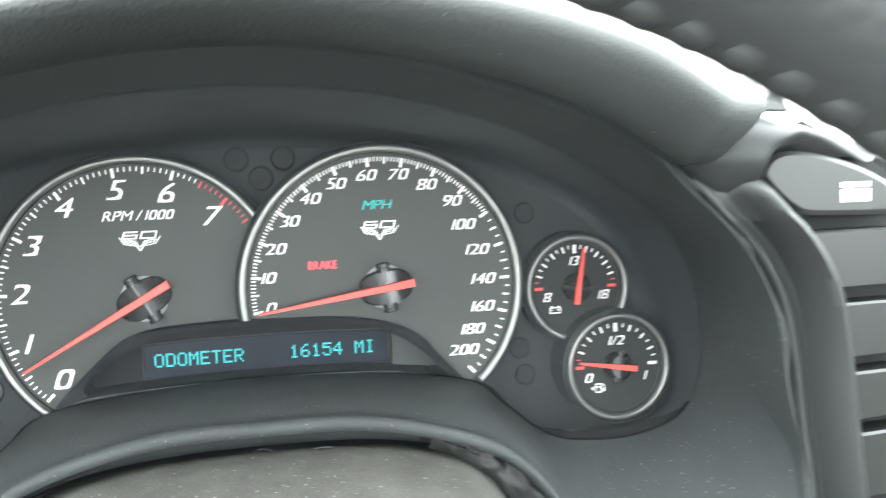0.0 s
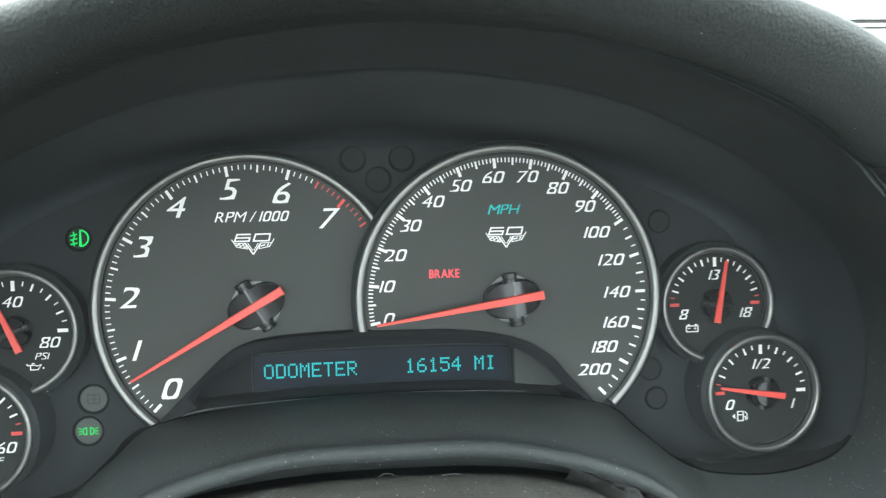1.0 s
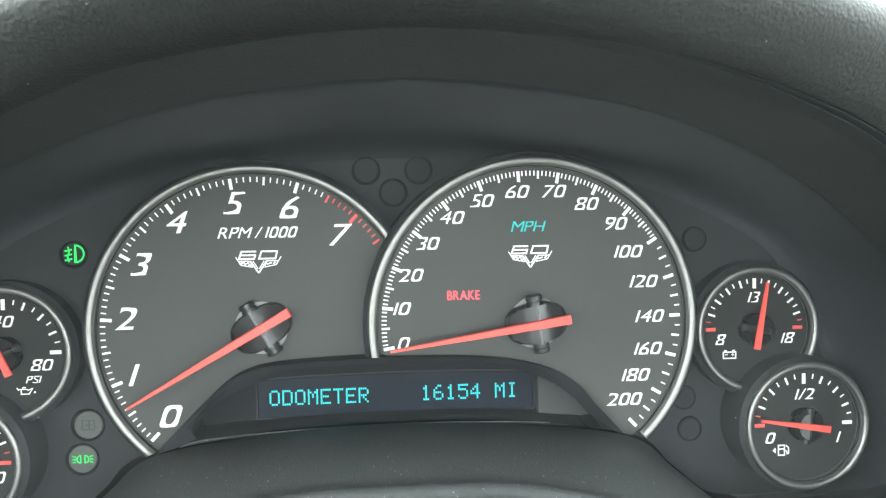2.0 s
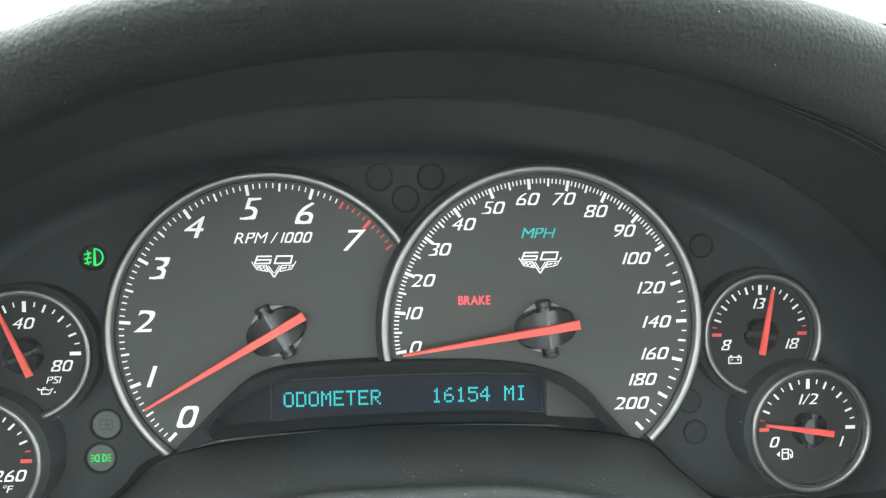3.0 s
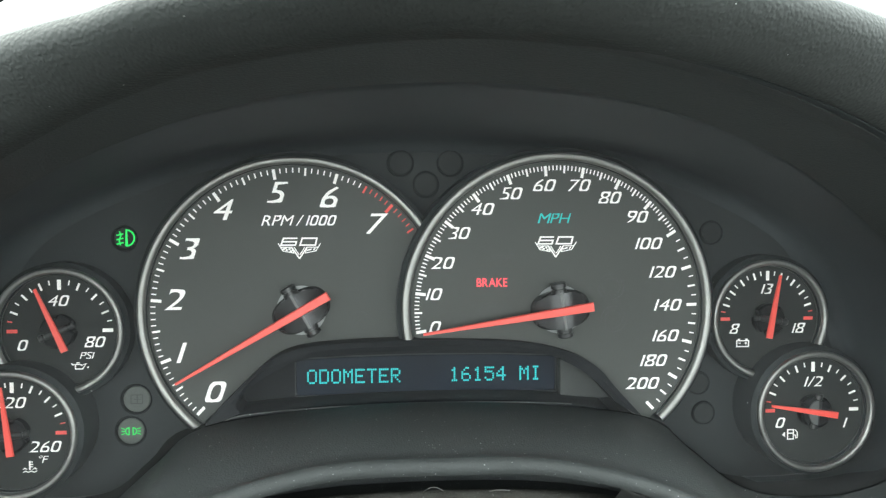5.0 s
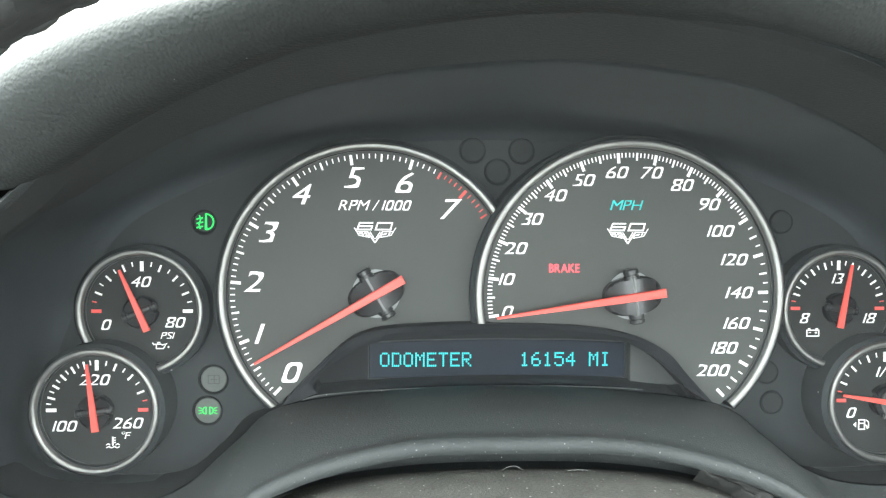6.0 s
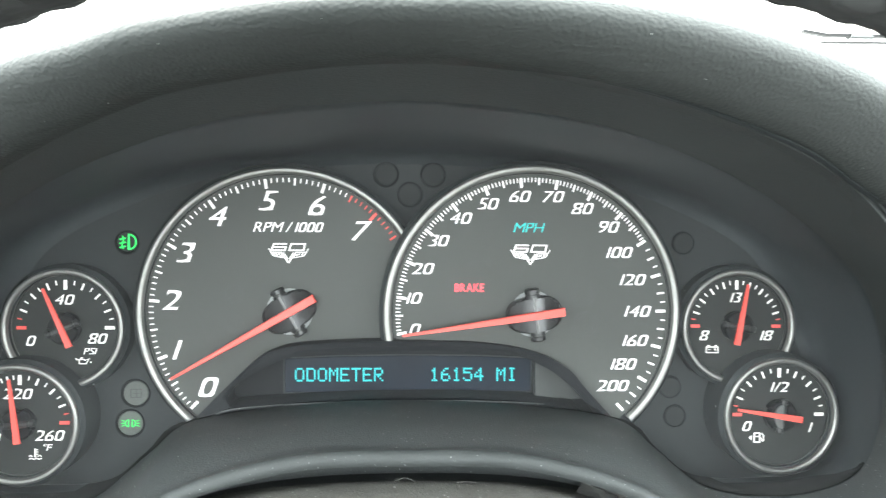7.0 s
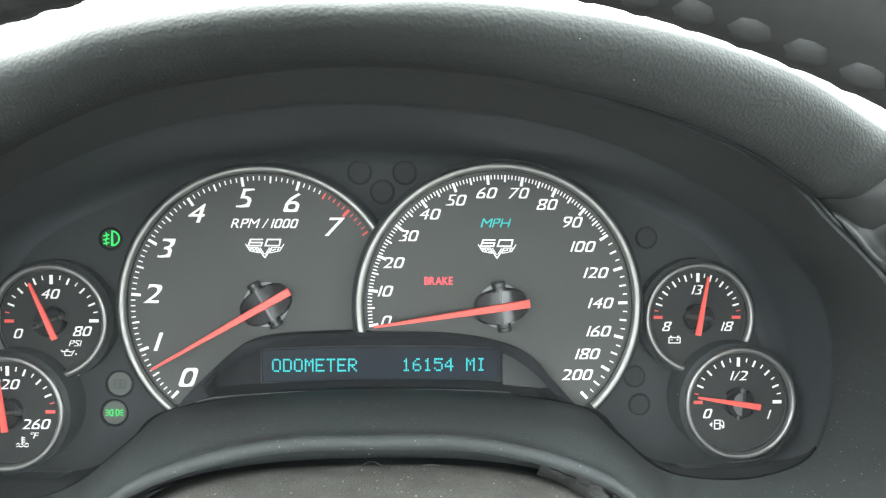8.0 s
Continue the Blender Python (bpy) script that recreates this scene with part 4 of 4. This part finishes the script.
# the lacing along the rim's inner side
bm = bmesh.new()
for q in range(7):
    t = math.pi * q / 6
    for g in range(6):
        s = 2 * math.pi * g / 6
        bm.verts.new((3.4 * math.cos(t), 3.6 * math.sin(t) * math.sin(s), 1.5 * math.sin(t) * math.cos(s)))
bm.verts.ensure_lookup_table()
for q in range(6):
    for g in range(6):
        bm.faces.new([bm.verts[k] for k in (q * 6 + g, q * 6 + (g + 1) % 6, q * 6 + 6 + (g + 1) % 6, q * 6 + 6 + g)])
STITCH = to_mesh("stitch", bm, THREAD, smooth=80)
rim_part = wheel.children[0]
for around in (140, 186):
    for i in range(60):
        a, b = radians(-75 + 2.5 * i), radians(around)
        rr = WR + (WT - 0.9) * math.cos(b)
        p = WC + tilt @ Vector((rr * math.sin(a), (WT - 0.9) * 1.05 * math.sin(b), rr * math.cos(a))) - Vector(wheel["base"])
        piece("stitch", STITCH, rim_part, Matrix.Translation(p * 0.001) @ tilt.to_4x4() @ Matrix.Rotation(a, 4, "Y") @ Matrix.Rotation(radians(180 - around), 4, "X"))
for sx, sz in ((-1, 0.0), (1, 0.0), (0, -1)):
    bm = bmesh.new()
    rows = []
    for i in range(7):
        f = i / 6
        d = 40 + (WR - 44) * f
        c = WC + tilt @ Vector((sx * d, 12 * (1 - f), sz * d))
        w, h = 16 - 5 * f, 7 - 2 * f
        row = []
        for q in range(12):
            g = 2 * math.pi * q / 12
            across = Vector((0, 0, 1)) if sx else Vector((1, 0, 0))
            row.append(np.array(c + tilt @ (across * (w * math.cos(g)) + Vector((0, h * math.sin(g), 0)))))
        rows.append(row)
    part("spoke", loft(rows), WHEEL, wheel)
for name, rad, y0, y1, bevel, m in (("hub_cover", 46, 0, 34, 9, TRIM), ("shaft", 22, 33, 110, 0, RUBBER)):
    bm = bmesh.new()
    prism(bm, circle(0, 0, rad, 36), y0, y1, bevel)
    for v in bm.verts:
        v.co = WC + tilt @ v.co
    part(name, bm, m, wheel)

# ---- centre trim beside the hood, with its switch column ----
centre = thing("centre_trim", (120, -80, -110), "satin grey centre dash trim with a column of black switches", "dash trim")
# a raised satin band that runs down beside the flank and over the top of the switches
BANDIN = [(94, -82, 46), (93.5, -91, 41), (98, -94, 34), (104, -93, 27.5), (112, -92.5, 20), (120, -92, 9.5), (126.5, -91.6, -4), (130.5, -92, -24), (132.5, -93, -50), (134, -100, -90)]
BANDOUT = [(118, -80, 48), (119, -87, 42), (124, -92, 36), (131, -92, 28.5), (139, -91.5, 20), (146, -91, 10), (150.5, -91, -2), (153.5, -91, -22), (154, -94, -50), (154, -100, -95)]
# (share of the way across, depth): a thin lip, a valley, then the rounded crest beside the switches
CROSS = ((0, 8), (0, 0), (0.03, -1.4), (0.08, -1.6), (0.13, -0.4), (0.24, 3.0), (0.38, 3.4), (0.52, -1.0), (0.64, -5.6), (0.76, -7.6), (0.87, -6.4), (0.96, -2.0), (1.0, 3), (1.0, 16))


def satin_rows(flip):
    a, b = [smooth_curve([((2 * MID - x) if flip else x, y, z) for x, y, z in line], 6, closed=False) for line in (BANDIN, BANDOUT)]
    if flip:
        for v in a + b:
            left_swell(v)
            v[2] -= left_drop(v[0]) * min(1.0, max(0.0, v[2] / 20))
    # the crest rises out of the shoulder above it
    return [[p * (1 - f) + q * f + np.array((0, dy if f in (0, 1) else dy * min(1.0, i / 22), 0)) for i, (p, q) in enumerate(zip(a, b))] for f, dy in CROSS]


part("satin_band", loft(satin_rows(False), closed=False), SATIN, centre, "satin grey painted band", smooth=60)
door_side = thing("side_trim", (-232, -90, -90), "satin grey painted trim band at the door side of the dashboard", "dash trim")
part("satin_band", loft(satin_rows(True), closed=False), SATIN, door_side, smooth=60)
# its upper end, turned up to the sky beside the hood
SHOULDER = [[(100, -89, 31.5), (88, -88.5, 42.5), (90, -89, 50), (98, -91, 55), (102, -87, 58), (106, -78, 60)],
            [(105, -88, 31), (98.5, -97, 43), (104, -98, 51), (110, -96, 57.5), (115, -90, 61.5), (119, -78, 63)],
            [(110, -88, 31), (107, -98, 42), (113, -99, 50), (119, -97, 55.5), (125, -90, 59), (130, -78, 61)],
            [(117, -88, 31.5), (118, -97, 42.5), (122, -97, 48.5), (130, -95, 53.5), (137, -89, 57), (142, -76, 59)],
            [(122, -85, 33), (121, -91, 42), (125, -92, 48), (134, -91, 51.8), (146, -87, 54.5), (152, -74, 57)],
            [(127, -82, 37), (127, -84, 44), (130, -86, 48), (140, -87, 50.4), (156, -84, 51), (164, -72, 54)],
            [(150, -78, 38), (150, -80, 43), (154, -81, 44.5), (160, -82, 46), (172, -79, 44), (182, -70, 47)]]
grid = [smooth_curve(line, 5, closed=False) for line in SHOULDER]
grid = [list(c) for c in zip(*[smooth_curve(line, 5, closed=False) for line in zip(*grid)])]
part("satin_shoulder", loft(grid, closed=False), SATIN, centre, smooth=70)


def switch(outline, y, slope, bevel, per=4):
    """A push switch of a rounded outline that stands a little proud, its face domed by two bevels."""
    pts = [(v[0], v[2]) for v in smooth_curve([(x, 0, z) for x, z in outline], per)]
    bm = bmesh.new()
    prism(bm, pts, y, y + 14, bevel)
    for v in bm.verts:
        v.co.y += slope * (v.co.x - 123)
    return bm


TOP_SWITCH = [(122.6, 39.7), (123.4, 43.4), (126.6, 46.6), (132, 48.3), (139.5, 48.2), (150, 46.4), (161, 43.4), (170, 40), (178, 36), (190, 28), (188, 24.8), (176, 24.6), (158, 25),
              (141, 25.8), (135, 28), (130, 31.6), (125.4, 35.8)]
sw = part("switch", switch(TOP_SWITCH, -90, 0.12, 1.8), BUTTON, centre, "soft black rocker switch with a white symbol")
bm = bmesh.new()
for x0, z0, x1, z1 in ((155, 34.9, 168, 36.8), (155, 29.7, 160.6, 34.3), (161.2, 29.7, 168, 34.3)):
    prism(bm, [(x0, z0), (x0, z1), (x1, z1), (x1, z0)], -90.25, -89.9)
for v in bm.verts:
    v.co.y += 0.12 * (v.co.x - 123)
part("switch_symbol", bm, SYMBOL, sw)
for x0, x1, z1, z0 in ((143.6, 154.6, 19.7, -1.8), (156, 160.2, -7.1, -27.5), (160.6, 160.6, -32.8, -51), (158.4, 156, -55.8, -80)):
    q = 1.2
    corners = [(x0 + q, z1), (168, z1), (182, z1), (196, z1), (197, z1 - q), (197, z0 + q), (196, z0), (182, z0), (168, z0), (x1 + q, z0), (x1, z0 + q), ((x0 + x1) / 2, (z0 + z1) / 2), (x0, z1 - q)]
    part("switch", switch(corners, -88, 0.12, 0.9, 1), BUTTON, centre)
bm = bmesh.new()
prism(bm, [(112, 52), (150, 60), (196, 40), (196, -110), (150, -110), (142, -30), (130, 5)], -76, -72)
for v in bm.verts:
    v.co.y += 0.12 * (v.co.x - 123)
part("switch_plate", bm, RINGWALL, centre)

# small clip where the hood ends
bm = bmesh.new()
prism(bm, [(116, 61.4), (120.5, 64.2), (124.2, 68.6), (126, 68.4), (131.5, 61.8), (123, 62.0)], -92, -88, 0.4)
single("hood_end_clip", bm, RIBGREY, "small grey clip at the end of the padded hood", "clip", (118, -86, 60))

# lint fibre on the tunnel wall
bm = bmesh.new()
stroke(bm, [(0.1, 66.1), (2.1, 66.4), (4.7, 66.1)], 0.10, -113.2, 0.12)
single("lint_fibre", bm, DUSTGREY, "short pale lint fibre on the black tunnel wall", "lint", (5, -112, 65))

# ---- outside: wiper, ground; and the cabin that closes the place ----
def world_box(bm, lo, hi):
    bmesh.ops.create_cube(bm, size=1, matrix=Matrix.Translation((Vector(lo) + Vector(hi)) / 2) @ Matrix.Diagonal((*(Vector(hi) - Vector(lo)), 1)))


def world_single(name, bm, material, label, category, kind=""):
    me = bpy.data.meshes.new(name)
    bm.to_mesh(me)
    bm.free()
    me.materials.append(material)
    return tagged(new(name, me), label, category, "", kind)


wiper = thing("windscreen_wiper", (480, 610, 232), "black windscreen wiper lying above the white bonnet", "wiper")
bm = bmesh.new()
stroke(bm, [(433, 245), (520, 245.5), (760, 247)], 2.0, 600, 8)
part("blade", bm, RUBBER, wiper)
bm = bmesh.new()
stroke(bm, [(412, 258), (440, 254), (520, 254), (760, 256)], 3.4, 604, 8)
part("spine", bm, RUBBER, wiper)
bm = bmesh.new()
prism(bm, [(466, 250), (470, 258), (488, 258), (494, 250)], 592, 606, 1.5)
part("clip", bm, RIBGREY, wiper)
bm = bmesh.new()
stroke(bm, [(660, 247), (664, 205)], 8, 612, 10)
part("foot", bm, RUBBER, wiper)

# white bonnet beyond the glass
bm = bmesh.new()
rows = []
for i in range(13):
    f = i / 12
    row = []
    for j in range(17):
        g = j / 16 * 2 - 1
        crown = 0.05 * (1 - g * g) + 0.05 * math.exp(-((abs(g) - 0.75) / 0.16) ** 2)
        row.append(bm.verts.new((0.19 + 0.85 * g, 0.60 + 1.35 * f, 0.80 + crown - 0.10 * f - 0.14 * f * f)))
    rows.append(row)
for p, q in zip(rows, rows[1:]):
    for j in range(16):
        bm.faces.new((p[j], p[j + 1], q[j + 1], q[j]))
bonnet = world_single("car_bonnet", bm, PAINT, "white painted car bonnet beyond the windscreen", "car bonnet")
for p in bonnet.data.polygons:
    p.use_smooth = True
thick = bonnet.modifiers.new("sheet", "SOLIDIFY")
thick.thickness = 0.02
bm = bmesh.new()
bmesh.ops.create_grid(bm, x_segments=8, y_segments=8, size=600)
world_single("ground", bm, CONCRETE, "pale concrete ground under an overcast sky", "ground", "structure")
bm = bmesh.new()
world_box(bm, (-0.62, -1.7, 0.18), (1.0, 1.0, 0.22))
world_single("cabin_floor", bm, LINING, "dark cabin floor", "floor", "structure")
# unseen walls, roof band and raised rear part, added and sized to block light
for name, lo, hi in (("door_wall_left", (-0.66, -1.7, 0.2), (-0.62, 1.0, 0.94)), ("door_wall_right", (1.0, -1.7, 0.2), (1.04, 0.3, 1.0)),
                     ("rear_wall", (-0.62, -1.74, 0.2), (0.08, -1.7, 1.0)), ("rear_pillar", (0.08, -1.74, 0.2), (1.0, -1.7, 1.16)), ("roof", (-0.62, -1.02, 1.22), (1.0, -0.5, 1.26)), ("firewall", (-0.62, 0.5, 0.2), (1.0, 0.54, 0.76))):
    bm = bmesh.new()
    world_box(bm, lo, hi)
    world_single(name, bm, LINING, "plain dark unseen cabin wall, added to close and shade the place", "wall", "structure")
bm = bmesh.new()
world_box(bm, (-0.62, 0.09, 0.42), (1.0, 0.5, 0.70))
world_single("dashboard_body", bm, LINING, "plain dark dashboard body behind the gauges", "dashboard", "structure")
